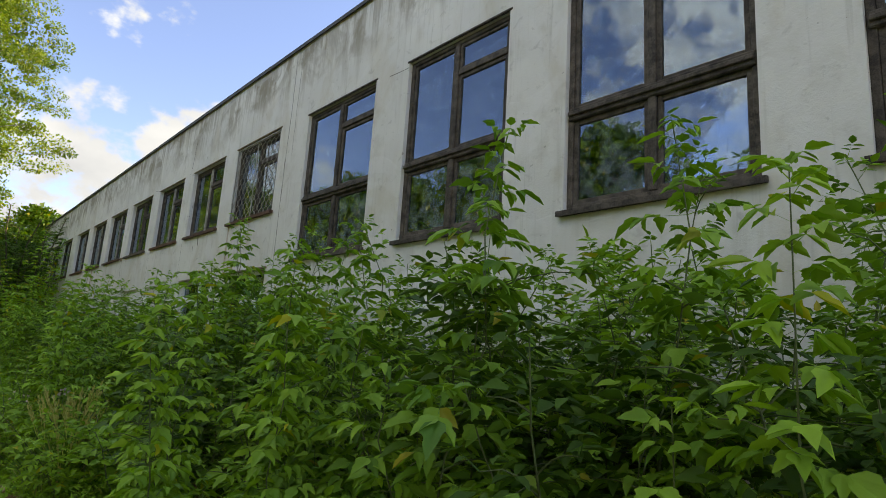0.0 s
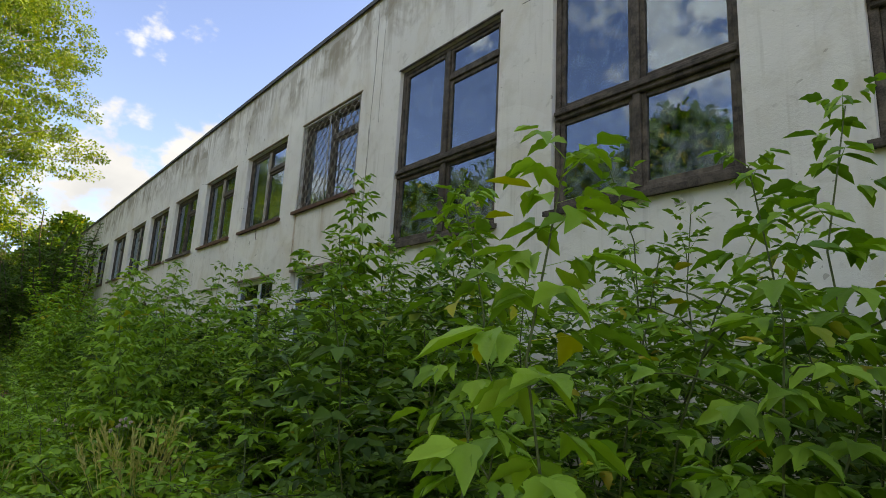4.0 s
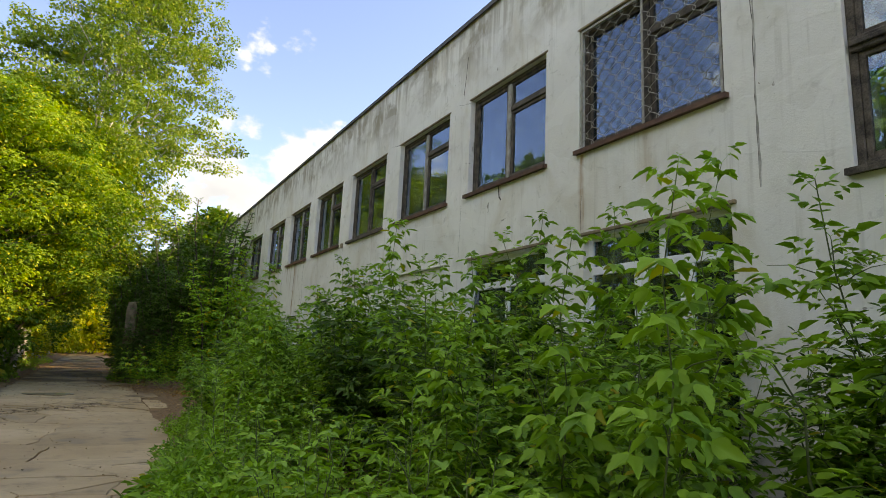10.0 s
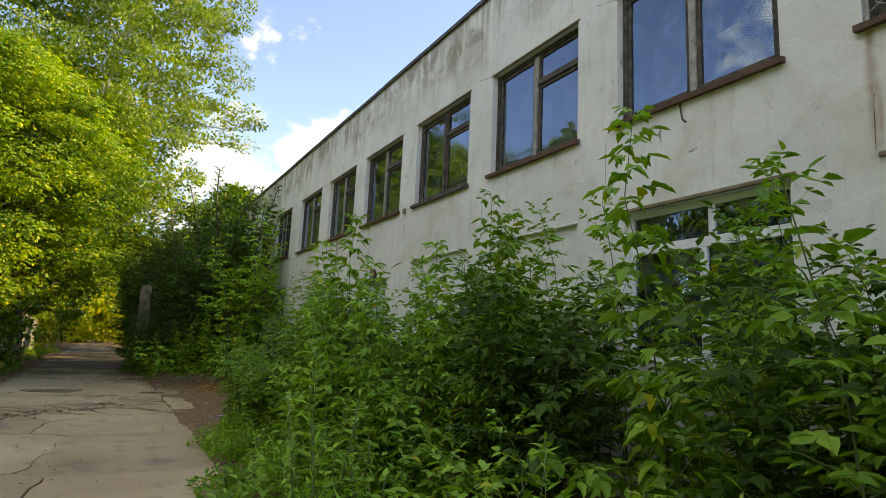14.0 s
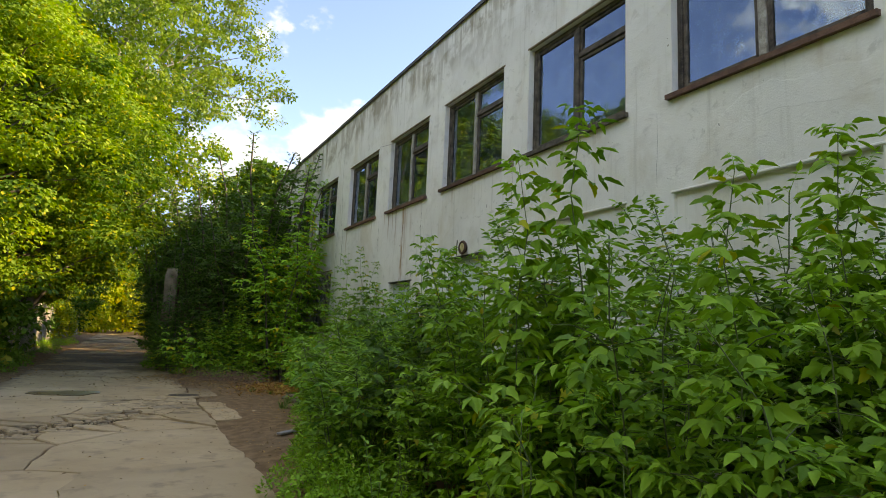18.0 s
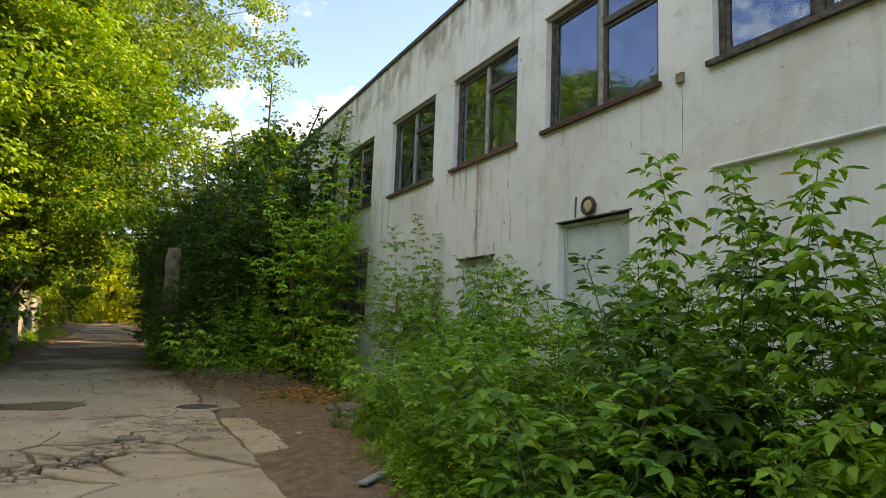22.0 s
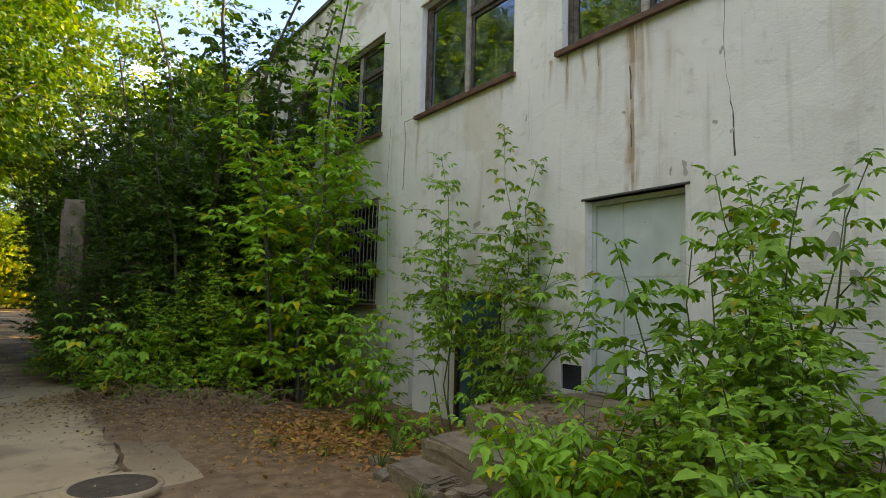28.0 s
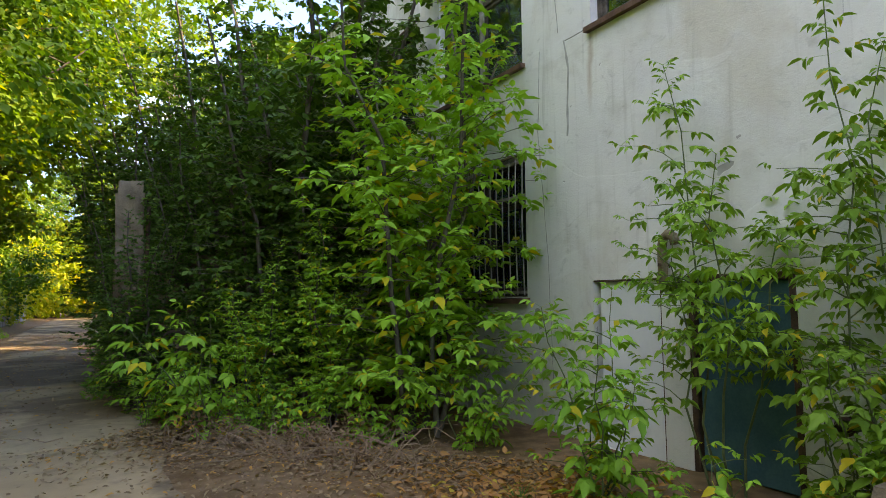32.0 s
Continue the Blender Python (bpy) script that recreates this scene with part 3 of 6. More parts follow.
def arr_mesh(name, V, F, material):
    """Mesh from arrays: V (n, 3), F (m, k) of one face size."""
    me = bpy.data.meshes.new(name)
    V, F = np.asarray(V, np.float32), np.asarray(F, np.int32)
    me.vertices.add(len(V))
    me.vertices.foreach_set("co", V.ravel())
    me.loops.add(F.size)
    me.loops.foreach_set("vertex_index", F.ravel())
    me.polygons.add(len(F))
    me.polygons.foreach_set("loop_start", np.arange(0, F.size, F.shape[1], dtype=np.int32))
    me.update(calc_edges=True)
    me.materials.append(material)
    return me


# ---- leaves ----
def unit(a):
    return a / (np.linalg.norm(a, axis=-1, keepdims=True) + 1e-9)


BLADE_FINE = (np.array([(0, 0, -.02), (-.22, .17, .05), (-.28, .36, .05), (-.19, .47, .02), (-.19, .64, .02), (0.01, 1.0, -.18), (.13, .73, .0), (.15, .56, .02), (.29, .40, .05), (.22, .17, .05)], float),
              np.array([(0, 2, 1), (0, 3, 2), (0, 4, 3), (0, 5, 4), (0, 6, 5), (0, 7, 6), (0, 8, 7), (0, 9, 8)]))
BLADE_MID = (np.array([(0, 0, -.02), (-.25, .24, .05), (-.21, .60, .03), (0.02, 1.0, -.16), (.18, .66, .02), (.28, .30, .05)], float),
             np.array([(0, 3, 2), (0, 2, 1), (0, 4, 3), (0, 5, 4)]))
BLADE_NARROW = (BLADE_MID[0] * np.array([0.85, 1.0, 1.25]), BLADE_MID[1])
BLADE_FAR = (np.array([(0, 0, 0), (-.36, .48, .10), (0, 1.0, -.04), (.36, .48, .10)], float), np.array([(0, 2, 1), (0, 3, 2)]))
BLADE_THIN = (np.array([(0, 0, 0), (-.09, .4, .03), (0, 1.0, -.12), (.09, .4, .03)], float), np.array([(0, 2, 1), (0, 3, 2)]))
BLADE_GRASS = (np.array([(-.02, 0, 0), (.02, 0, 0), (-.016, .55, .05), (.016, .55, .05), (0, 1.0, -.12)], float), np.array([(0, 1, 3), (0, 3, 2), (2, 3, 4)]))


def blades(blade, P, D, U, S):
    """Places a blade at every P along D, its upper side towards U, S long. Returns vertices and triangles."""
    bv, bf = blade
    D = unit(D)
    X = unit(np.cross(D, U))
    Zv = np.cross(X, D)
    V = P[:, None, :] + S[:, None, None] * (bv[None, :, 0, None] * X[:, None, :] + bv[None, :, 1, None] * D[:, None, :] + bv[None, :, 2, None] * Zv[:, None, :])
    F = bf[None] + (np.arange(len(P)) * len(bv))[:, None, None]
    return V.reshape(-1, 3), F.reshape(-1, 3)


def compound(rng, A, D, L, size, pairs=2, droop=0.62):
    """Compound leaves at A along D with stalks L long: a leaflet at the tip and pairs beside it. Returns P, D, U, S arrays and the stalks."""
    n = len(A)
    D = unit(D)
    side = unit(np.cross(D, np.array([0, 0, 1.0])))
    Ps, Ds, Us, Ss = [], [], [], []
    tip = A + D * L[:, None]
    tip[:, 2] -= L * droop * 0.35
    for k in range(pairs * 2 + 1):
        if k == 0:
            f, d = 1.0, D + np.array([0, 0, -droop])
        else:
            f = 0.88 - 0.30 * ((k - 1) // 2)
            s = 1 if k % 2 else -1
            d = D * 0.45 + s * side * 0.85 + np.array([0, 0, -droop])
        d = d + rng.normal(0, 0.17, (n, 3))
        p = A + (tip - A) * f
        Ps.append(p)
        Ds.append(d)
        Us.append(np.array([0, 0, 1.0]) + rng.normal(0, 0.36, (n, 3)) + 0.3 * D)
        Ss.append(size * (1.18 if k == 0 else 0.92) * rng.uniform(0.74, 1.15, n))
    return np.concatenate(Ps), np.concatenate(Ds), np.concatenate(Us), np.concatenate(Ss), tip


def stalks(A, B, w=0.0035):
    """Thin two-sided ribbons from A to B."""
    d = unit(B - A)
    s = unit(np.cross(d, np.array([0.3, 0.2, 1.0]))) * w
    V = np.stack([A - s, A + s, B], 1).reshape(-1, 3)
    return V, np.arange(len(V)).reshape(-1, 3)


def maple_shoots(rng, h, stems, spread, leaf, blade=BLADE_MID, low=0.25, lean=(0.0, 0.0), step=0.16, pairs=2, branch=1.0, blen=1.0, brise=0.55, thick=1.0, bare=0.05, split=False, droop=0.7, pet=1.0, high=0.9):
    """Stems and leaves of a box elder: opposite compound leaves on upright shoots and side twigs. Returns one Geo a stem, and leaf arrays."""
    geos, twigs = [], []
    A, D, W = [], [], []
    for s in range(stems):
        g = Geo()
        a = (s + rng.uniform(0, 0.8)) * 2 * np.pi / stems
        hh = h * rng.uniform(0.55, 1.0) if s else h
        r0 = spread * rng.uniform(0.05, 0.25)
        out = np.array([np.cos(a), np.sin(a), 0]) * spread * rng.uniform(0.3, 1.0)
        n = 7
        t = np.linspace(0, 1, n)
        pts = np.stack([np.cos(a) * r0 + out[0] * t ** 1.5 + lean[0] * t, np.sin(a) * r0 + out[1] * t ** 1.5 + lean[1] * t, hh * t], 1)
        pts[1:-1, :2] += rng.normal(0, 0.015 * h, (n - 2, 2))
        g.tube(pts, np.linspace(0.011, 0.0035, n) * (0.5 + 0.3 * h) * thick, 4, cap=False)
        runs = [(pts, low)]
        for b in range(int(branch * hh * 2.4)):
            tb = rng.uniform(min(low, 0.3), high)
            p0 = np.array([np.interp(tb, t, pts[:, i]) for i in range(3)])
            ab = rng.uniform(0, 2 * np.pi)
            lb = rng.uniform(0.25, 0.65) * (0.4 + 0.25 * min(hh, 3.0)) * blen * (1.15 - 0.6 * tb)
            tt = np.linspace(0, 1, 4)[:, None]
            rise = brise * rng.uniform(0.3, 1.3)
            pb = p0 + tt * np.array([np.cos(ab), np.sin(ab), 0]) * lb + np.array([0, 0, 1]) * lb * rise * (tt ** 0.8 - 0.45 * tt ** 2.5)
            gb = Geo() if split else g
            gb.tube(pb, np.linspace(0.0055, 0.002, 4) * (0.7 + 0.3 * blen), 3, cap=False)
            if split:
                twigs.append(gb)
            runs.append((pb, 0.2))
        geos.append(g)
        for q, lo in runs:
            seg = np.linalg.norm(np.diff(q, axis=0), axis=1)
            cum = np.r_[0, np.cumsum(seg)]
            m = max(2, int(cum[-1] * (1 - lo) / step))
            ang = rng.uniform(0, np.pi)
            for u in 1 - (1 - lo) * np.linspace(1, 0, m) ** 1.25:
                p = np.array([np.interp(u * cum[-1], cum, q[:, j]) for j in range(3)])
                ang += np.pi / 2 + rng.normal(0, 0.25)
                for sgn in (0, np.pi):
                    if rng.random() < bare:
                        continue
                    up = 0.25 + 0.75 * max(0.0, (u - 0.8) / 0.2)
                    A.append(p)
                    W.append(1.0 - 0.38 * max(0.0, (u - 0.85) / 0.15))
                    D.append((np.cos(ang + sgn), np.sin(ang + sgn), up + rng.normal(0, 0.15)))
    A, D, W = np.array(A), np.array(D), np.array(W)
    L = rng.uniform(0.10, 0.22, len(A)) * W * pet * leaf / 0.1
    P, DD, U, S, tip = compound(rng, A, D, L, leaf * W, pairs, droop)
    V, F = blades(blade, P, DD, U, S)
    V2, F2 = stalks(A, tip)
    return geos, twigs, np.concatenate([V, V2]), np.concatenate([F, F2 + len(V)])


def make_shrub(name, seed, label, leafmat, group="", bark=None, category="shrub", **kw):
    rng = np.random.default_rng(seed)
    geos, twigs, V, F = maple_shoots(rng, **kw)
    ob = thing(name, label, category, group=group)
    for g in geos:
        part("stem", g, bark or M["stem"], ob, smooth=True)
    for g in twigs:
        part("twig", g, bark or M["stem"], ob, smooth=True)
    lv = new("foliage", arr_mesh("foliage", V, F, leafmat))
    lv.parent = ob
    return ob


def make_tree(name, seed, label, bark, leafmat, h, crown_r, crown_z0, clumps, per, leaf, trunk_r, squash=1.0, clump_r=0.8, blade=BLADE_FAR, lean=(0, 0), category="tree", inner=0.10, flat=0.6, spray=False):
    """A tapered trunk, limbs to every clump, and leaves in uneven clumps with gaps between."""
    rng = np.random.default_rng(seed)
    ob = thing(name, label, category)
    g = Geo()
    n = 12
    t = np.linspace(0, 1, n)
    top = h * 0.93
    tr = np.stack([lean[0] * t ** 1.4 + np.r_[0, rng.normal(0, 0.012 * h, n - 1)], lean[1] * t ** 1.4 + np.r_[0, rng.normal(0, 0.012 * h, n - 1)], top * t], 1)
    g.tube(tr, trunk_r * (1 - 0.9 * t) + 0.02 + 0.35 * trunk_r * np.exp(-t * 14), 8)
    C = []
    for i in range(clumps):
        u = rng.uniform(0, 1) ** 0.85
        z = crown_z0 + (h - crown_z0) * u
        prof = np.sin(np.pi * min(1.0, 0.12 + 0.88 * u)) ** 0.65
        r = crown_r * prof * np.sqrt(rng.uniform(0.12, 1.0)) * rng.uniform(0.75, 1.15)
        a = rng.uniform(0, 2 * np.pi)
        base = np.array([np.interp(min(z, top), tr[:, 2], tr[:, k]) for k in range(2)])
        c = np.array([base[0] + r * np.cos(a), base[1] + r * np.sin(a) * squash, z])
        C.append(c)
        if i % 4 == 0:
            zb = max(0.25 * crown_z0, z - r * rng.uniform(0.5, 1.0))
            b = np.array([np.interp(min(zb, top), tr[:, 2], tr[:, k]) for k in range(2)] + [min(zb, top)])
            tt = np.linspace(0, 1, 6)[:, None]
            mid = b + (c - b) * tt + np.array([0, 0, 1.0]) * (0.12 * np.linalg.norm(c - b)) * np.sin(tt * np.pi)
            mid[1:-1] += rng.normal(0, 0.05 * max(0.5, r), (4, 3))
            rr = trunk_r * (0.12 + 0.22 * (1 - u))
            g.tube(mid, np.linspace(rr, 0.012, 6), 4, cap=False)
    C = np.array(C)
    part("trunk", g, bark, ob, smooth=True)
    k = len(C) * per
    ci = np.repeat(np.arange(len(C)), per)
    rad = clump_r * rng.uniform(0.6, 1.35, len(C))[ci]
    d = unit(rng.normal(0, 1, (k, 3)))
    P = C[ci] + d * (rad * rng.uniform(0.25, 1.0, k) ** 0.6)[:, None] * np.array([1.2, 1.2, flat])
    D = unit(d * 0.8 + rng.normal(0, 0.6, (k, 3)) + np.array([0, 0, -0.45]))
    U = unit(rng.normal(0, 0.55, (k, 3)) + np.array([0, 0, 1.0]) + 0.3 * d)
    if spray:
        # every leaf is a spray of three leaflets
        P, D, U, S, tip = compound(rng, P, D * np.array([1, 1, 0.4]), leaf * rng.uniform(0.7, 1.5, k), leaf, 1, 0.6)
        V, F = blades(blade, P, D, U, S)
    else:
        V, F = blades(blade, P, D, U, leaf * rng.uniform(0.65, 1.3, k))
    # oversized leaves near the limbs, added so less sky shows through the crown
    k2 = int(k * inner)
    sel = C[rng.integers(0, len(C), k2)]
    axis = np.stack([np.interp(sel[:, 2], tr[:, 2], tr[:, 0]), np.interp(sel[:, 2], tr[:, 2], tr[:, 1]), sel[:, 2]], 1)
    P2 = axis + (sel - axis) * rng.uniform(0.35, 0.85, (k2, 1)) + rng.normal(0, 0.3 * clump_r, (k2, 3))
    V2, F2 = blades(blade, P2, rng.normal(0, 1, (k2, 3)), rng.normal(0, 1, (k2, 3)), leaf * rng.uniform(1.4, 2.3, k2))
    V, F = np.concatenate([V, V2]), np.concatenate([F, F2 + len(V)])
    cr = new("crown", arr_mesh("crown", V, F, leafmat))
    cr.parent = ob
    return ob


# ---- building shell ----
WX, WT = 5.156, 0.42            # outer face and thickness of the street wall
Y0, Y1, TOP = -12.0, 41.0, 8.0
SILL, HEAD = 4.56, 6.36
UPPER = [(11.14, 13.34), (14.07, 16.20), (16.95, 19.12), (19.87, 22.02), (22.77, 24.95), (25.70, 27.82), (28.65, 30.86), (32.08, 34.20), (35.00, 37.10), (37.9, 39.9)]
TALL = [(-10.6, -8.5), (-7.6, -5.5), (-4.6, -2.5), (-1.20, 0.98), (1.77, 3.83), (4.75, 6.85), (7.73, 9.97)]
OPEN = [(a, b, SILL, HEAD) for a, b in UPPER] + [(a, b, 3.43, 6.30) for a, b in TALL]
LOWER = {"entrance": (11.12, 13.25, 0.72, 3.33), "pale": (14.03, 16.10, 1.55, 3.33), "blind_a": (16.95, 19.12, 1.0, 3.35), "blind_b": (19.87, 22.05, 1.0, 3.35),
         "door_a": (23.24, 24.60, 0.68, 3.06), "door_b": (26.27, 27.46, 0.70, 2.74), "hatch": (27.50, 27.80, 0.70, 0.97),
         "cellar": (28.80, 29.77, 0.0, 1.75), "recess": (30.06, 30.94, 0.0, 1.74), "barred": (32.07, 34.20, 1.57, 3.38), "barred_b": (35.0, 37.1, 1.57, 3.38)}
OPEN += list(LOWER.values())


def pierced_wall(y0, y1, z0, z1, x0, x1, holes):
    """A wall in the y-z plane from x0 (outside) to x1 with openings through it."""
    ys = sorted({y0, y1, *[v for h in holes for v in h[:2]]})
    zs = sorted({z0, z1, *[v for h in holes for v in h[2:]]})
    ys, zs = [v for v in ys if y0 <= v <= y1], [v for v in zs if z0 <= v <= z1]

    def full(i, j):
        if not (0 <= i < len(ys) - 1 and 0 <= j < len(zs) - 1):
            return False
        cy, cz = (ys[i] + ys[i + 1]) / 2, (zs[j] + zs[j + 1]) / 2
        return not any(a < cy < b and c < cz < d for a, b, c, d in holes)

    g = Geo()
    for i in range(len(ys) - 1):
        for j in range(len(zs) - 1):
            if not full(i, j):
                continue
            a, b, c, d = ys[i], ys[i + 1], zs[j], zs[j + 1]
            g.add([(x0, a, c), (x0, a, d), (x0, b, d), (x0, b, c)], [(0, 1, 2, 3)])
            g.add([(x1, a, c), (x1, b, c), (x1, b, d), (x1, a, d)], [(0, 1, 2, 3)])
            if not full(i - 1, j):
                g.add([(x0, a, c), (x1, a, c), (x1, a, d), (x0, a, d)], [(0, 1, 2, 3)])
            if not full(i + 1, j):
                g.add([(x0, b, c), (x0, b, d), (x1, b, d), (x1, b, c)], [(0, 1, 2, 3)])
            if not full(i, j - 1):
                g.add([(x0, a, c), (x0, b, c), (x1, b, c), (x1, a, c)], [(0, 1, 2, 3)])
            if not full(i, j + 1):
                g.add([(x0, a, d), (x1, a, d), (x1, b, d), (x0, b, d)], [(0, 1, 2, 3)])
    return g


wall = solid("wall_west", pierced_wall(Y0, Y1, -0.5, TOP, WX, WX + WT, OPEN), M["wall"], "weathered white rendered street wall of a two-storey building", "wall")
XB = 13.0
solid("wall_east", Geo().box(XB, XB + 0.4, Y0, Y1, -0.5, TOP), M["wall"], "plain white rear wall of the building", "wall")
solid("wall_south", Geo().box(WX + WT, XB, Y0, Y0 + 0.4, -0.5, TOP), M["wall"], "plain white end wall of the building", "wall")
solid("wall_north", Geo().box(WX + WT, XB, Y1 - 0.4, Y1, -0.5, TOP), M["wall"], "plain white far end wall of the building", "wall")
solid("roof", Geo().box(WX + WT, XB, Y0 + 0.4, Y1 - 0.4, 7.45, 7.7), M["felt"], "flat felt roof behind a low parapet", "roof")
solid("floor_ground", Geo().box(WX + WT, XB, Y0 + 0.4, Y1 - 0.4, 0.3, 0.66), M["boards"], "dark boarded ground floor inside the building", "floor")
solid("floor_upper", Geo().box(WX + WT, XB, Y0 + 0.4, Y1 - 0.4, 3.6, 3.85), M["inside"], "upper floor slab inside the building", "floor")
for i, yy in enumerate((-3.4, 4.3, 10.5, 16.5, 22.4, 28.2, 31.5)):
    solid("wall_partition", Geo().box(WX + WT, XB, yy, yy + 0.15, 3.85, 7.45), M["inside"], "inner partition wall, its plaster darkened like an unlit room", "wall")
    solid("wall_partition", Geo().box(WX + WT, XB, yy, yy + 0.15, 0.66, 3.6), M["inside"], "inner partition wall, its plaster darkened like an unlit room", "wall")
solid("wall_corridor", Geo().box(10.4, 10.55, Y0 + 0.4, Y1 - 0.4, 3.85, 7.45), M["inside"], "corridor wall inside the building, its plaster darkened like an unlit room", "wall")
solid("wall_corridor", Geo().box(10.4, 10.55, Y0 + 0.4, Y1 - 0.4, 0.66, 3.6), M["inside"], "corridor wall inside the building, its plaster darkened like an unlit room", "wall")


def parapet():
    """The flashing along the roof edge, in lengths, a little uneven."""
    rng = np.random.default_rng(3)
    root = thing("trim", "dark weathered metal flashing along the roof edge", "flashing", kind="structure")
    y = Y0
    while y < Y1 - 0.1:
        n = min(2.0, Y1 - y)
        g = Geo().box(WX - 0.05, WX + WT + 0.05, y + 0.004, y + n - 0.004, TOP + rng.uniform(0, 0.012), TOP + 0.05 + rng.uniform(0, 0.015), 0.01)
        g.box(WX - 0.055, WX - 0.04, y + 0.004, y + n - 0.004, TOP - 0.035 - rng.uniform(0, 0.012), TOP + 0.03)
        part("flashing_sheet", g, M["flash"], root)
        y += n


parapet()


# ---- windows ----
def pane(parent, x, y0, y1, z0, z1, mat="glass"):
    ob = part("pane", Geo().box(x, x + 0.004, y0, y1, z0, z1), M[mat], parent, "dusty window pane")
    ob.visible_shadow = False
    return ob


def sash(parent, x, y0, y1, z0, z1, w=0.055, d=0.05, mat="wood", rng=None, glass="glass"):
    """A casement: four rails and its pane."""
    j = rng.uniform(-0.006, 0.006) if rng is not None else 0.0
    x += j
    g = Geo()
    g.box(x, x + d, y0, y0 + w, z0, z1, 0.006)
    g.box(x, x + d, y1 - w, y1, z0, z1, 0.006)
    g.box(x + 0.002, x + d - 0.002, y0 + w, y1 - w, z0, z0 + w, 0.006)
    g.box(x + 0.002, x + d - 0.002, y0 + w, y1 - w, z1 - w, z1, 0.006)
    s = part("sash", g, M[mat], parent)
    pane(s, x + d * 0.5, y0 + w - 0.01, y1 - w + 0.01, z0 + w - 0.01, z1 - w + 0.01, glass)
    return s


def window(no, y0, y1, z0, z1, tall=False, label="", mat="wood", sillmat="sill", inset=0.10, seed=0, split=0.5, light="wood"):
    rng = np.random.default_rng(seed + 11)
    root = thing("window_%d" % no, label, "window", (WX, (y0 + y1) / 2, z0), kind="structure")
    hw, h = (y1 - y0) / 2, z1 - z0
    f = 0.07
    x = inset
    g = Geo()
    g.box(x, x + 0.11, -hw, -hw + f, 0, h, 0.008)
    g.box(x, x + 0.11, hw - f, hw, 0, h, 0.008)
    g.box(x + 0.001, x + 0.109, -hw + f, hw - f, 0, f, 0.008)
    g.box(x + 0.001, x + 0.109, -hw + f, hw - f, h - f, h, 0.008)
    part("window_frame", g, M[mat], root)
    m = -hw + 2 * hw * split
    zt = 1.13 if tall else 0.0
    part("mullion", Geo().box(x - 0.012, x + 0.10, m - 0.045, m + 0.045, f, h - f, 0.01), M[light], root)
    if tall:
        part("transom", Geo().box(x - 0.03, x + 0.12, -hw + 0.02, hw - 0.02, zt - 0.07, zt + 0.075, 0.012), M[mat], root, "heavy weathered timber transom")
        part("drip_rail", Geo().box(x - 0.06, x - 0.03, -hw + 0.03, hw - 0.03, zt - 0.02, zt + 0.03, 0.008), M[mat], root)
        sash(root, x + 0.02, -hw + f, m - 0.045, f, zt - 0.07, rng=rng, mat=mat, glass="glass_dusty")
        sash(root, x + 0.02, m + 0.045, hw - f, f, zt - 0.07, rng=rng, mat=mat, glass="glass_dusty")
    zb = zt + 0.075 if tall else f
    vz = zb + (h - f - zb) * 0.72
    part("vent_rail", Geo().box(x - 0.008, x + 0.09, -hw + f, m - 0.045, vz - 0.04, vz + 0.04, 0.008), M[mat], root)
    sash(root, x + 0.02, -hw + f, m - 0.045, zb, vz - 0.04, rng=rng, mat=mat)
    sash(root, x + 0.02, -hw + f, m - 0.045, vz + 0.04, h - f, w=0.045, rng=rng, mat=mat)
    sash(root, x + 0.02, m + 0.045, hw - f, zb, h - f, rng=rng, mat=mat)
    # the second, inner row of casements, painted pale
    levels = [(f, zt - 0.07), (zb, h - f)] if tall else [(f, h - f)]
    for a, b in ((-hw + f, m - 0.045), (m + 0.045, hw - f)):
        for c, d in levels:
            q, w, xi = Geo(), 0.06, x + 0.17
            q.box(xi, xi + 0.045, a, a + w, c, d, 0.005).box(xi, xi + 0.045, b - w, b, c, d, 0.005)
            q.box(xi + 0.002, xi + 0.043, a + w, b - w, c, c + w, 0.005).box(xi + 0.002, xi + 0.043, a + w, b - w, d - w, d, 0.005)
            part("inner_sash", q, M["woodpale"], root, "pale painted inner casement")
    sag = rng.uniform(-0.012, 0.012)
    s = Geo()
    s.add([(-0.075, -hw - 0.05, -0.075 + sag), (-0.075, hw + 0.05, -0.075), (-0.075, -hw - 0.05, -0.015 + sag), (-0.075, hw + 0.05, -0.015),
           (0.12, -hw - 0.05, 0.012), (0.12, hw + 0.05, 0.012), (0.12, -hw - 0.05, -0.05), (0.12, hw + 0.05, -0.05)],
          [(0, 2, 3, 1), (2, 4, 5, 3), (0, 1, 7, 6), (0, 6, 4, 2), (1, 3, 5, 7), (4, 6, 7, 5)])
    part("window_sill", s, M[sillmat], root, "rusty brown sheet-metal sill" if sillmat == "sill" else "bare weathered timber sill")
    # thin bead of render at the head
    part("head_bead", Geo().box(-0.012, 0.03, -hw - 0.04, hw + 0.04, h + 0.0, h + 0.035, 0.008), M["wood" if tall else "concrete"], root)
    return root


win_label = "weathered brown timber casement window with dusty panes"
k = 1
for i, (a, b) in enumerate(TALL):
    window(k, a, b, 3.43, 6.30, tall=True, label="tall weathered timber stair window with a heavy transom", sillmat="wood", inset=0.06, seed=i, split=0.5, light="wood")
    k += 1
for i, (a, b) in enumerate(UPPER):
    window(k, a, b, SILL, HEAD, label=win_label + (" and a bare timber sill" if i in (3, 4, 5) else ""), sillmat="wood" if i in (3,) else "sill", seed=20 + i, split=0.5, light="woodlight" if i in (1, 2, 4, 5, 6, 7) else "wood")
    k += 1


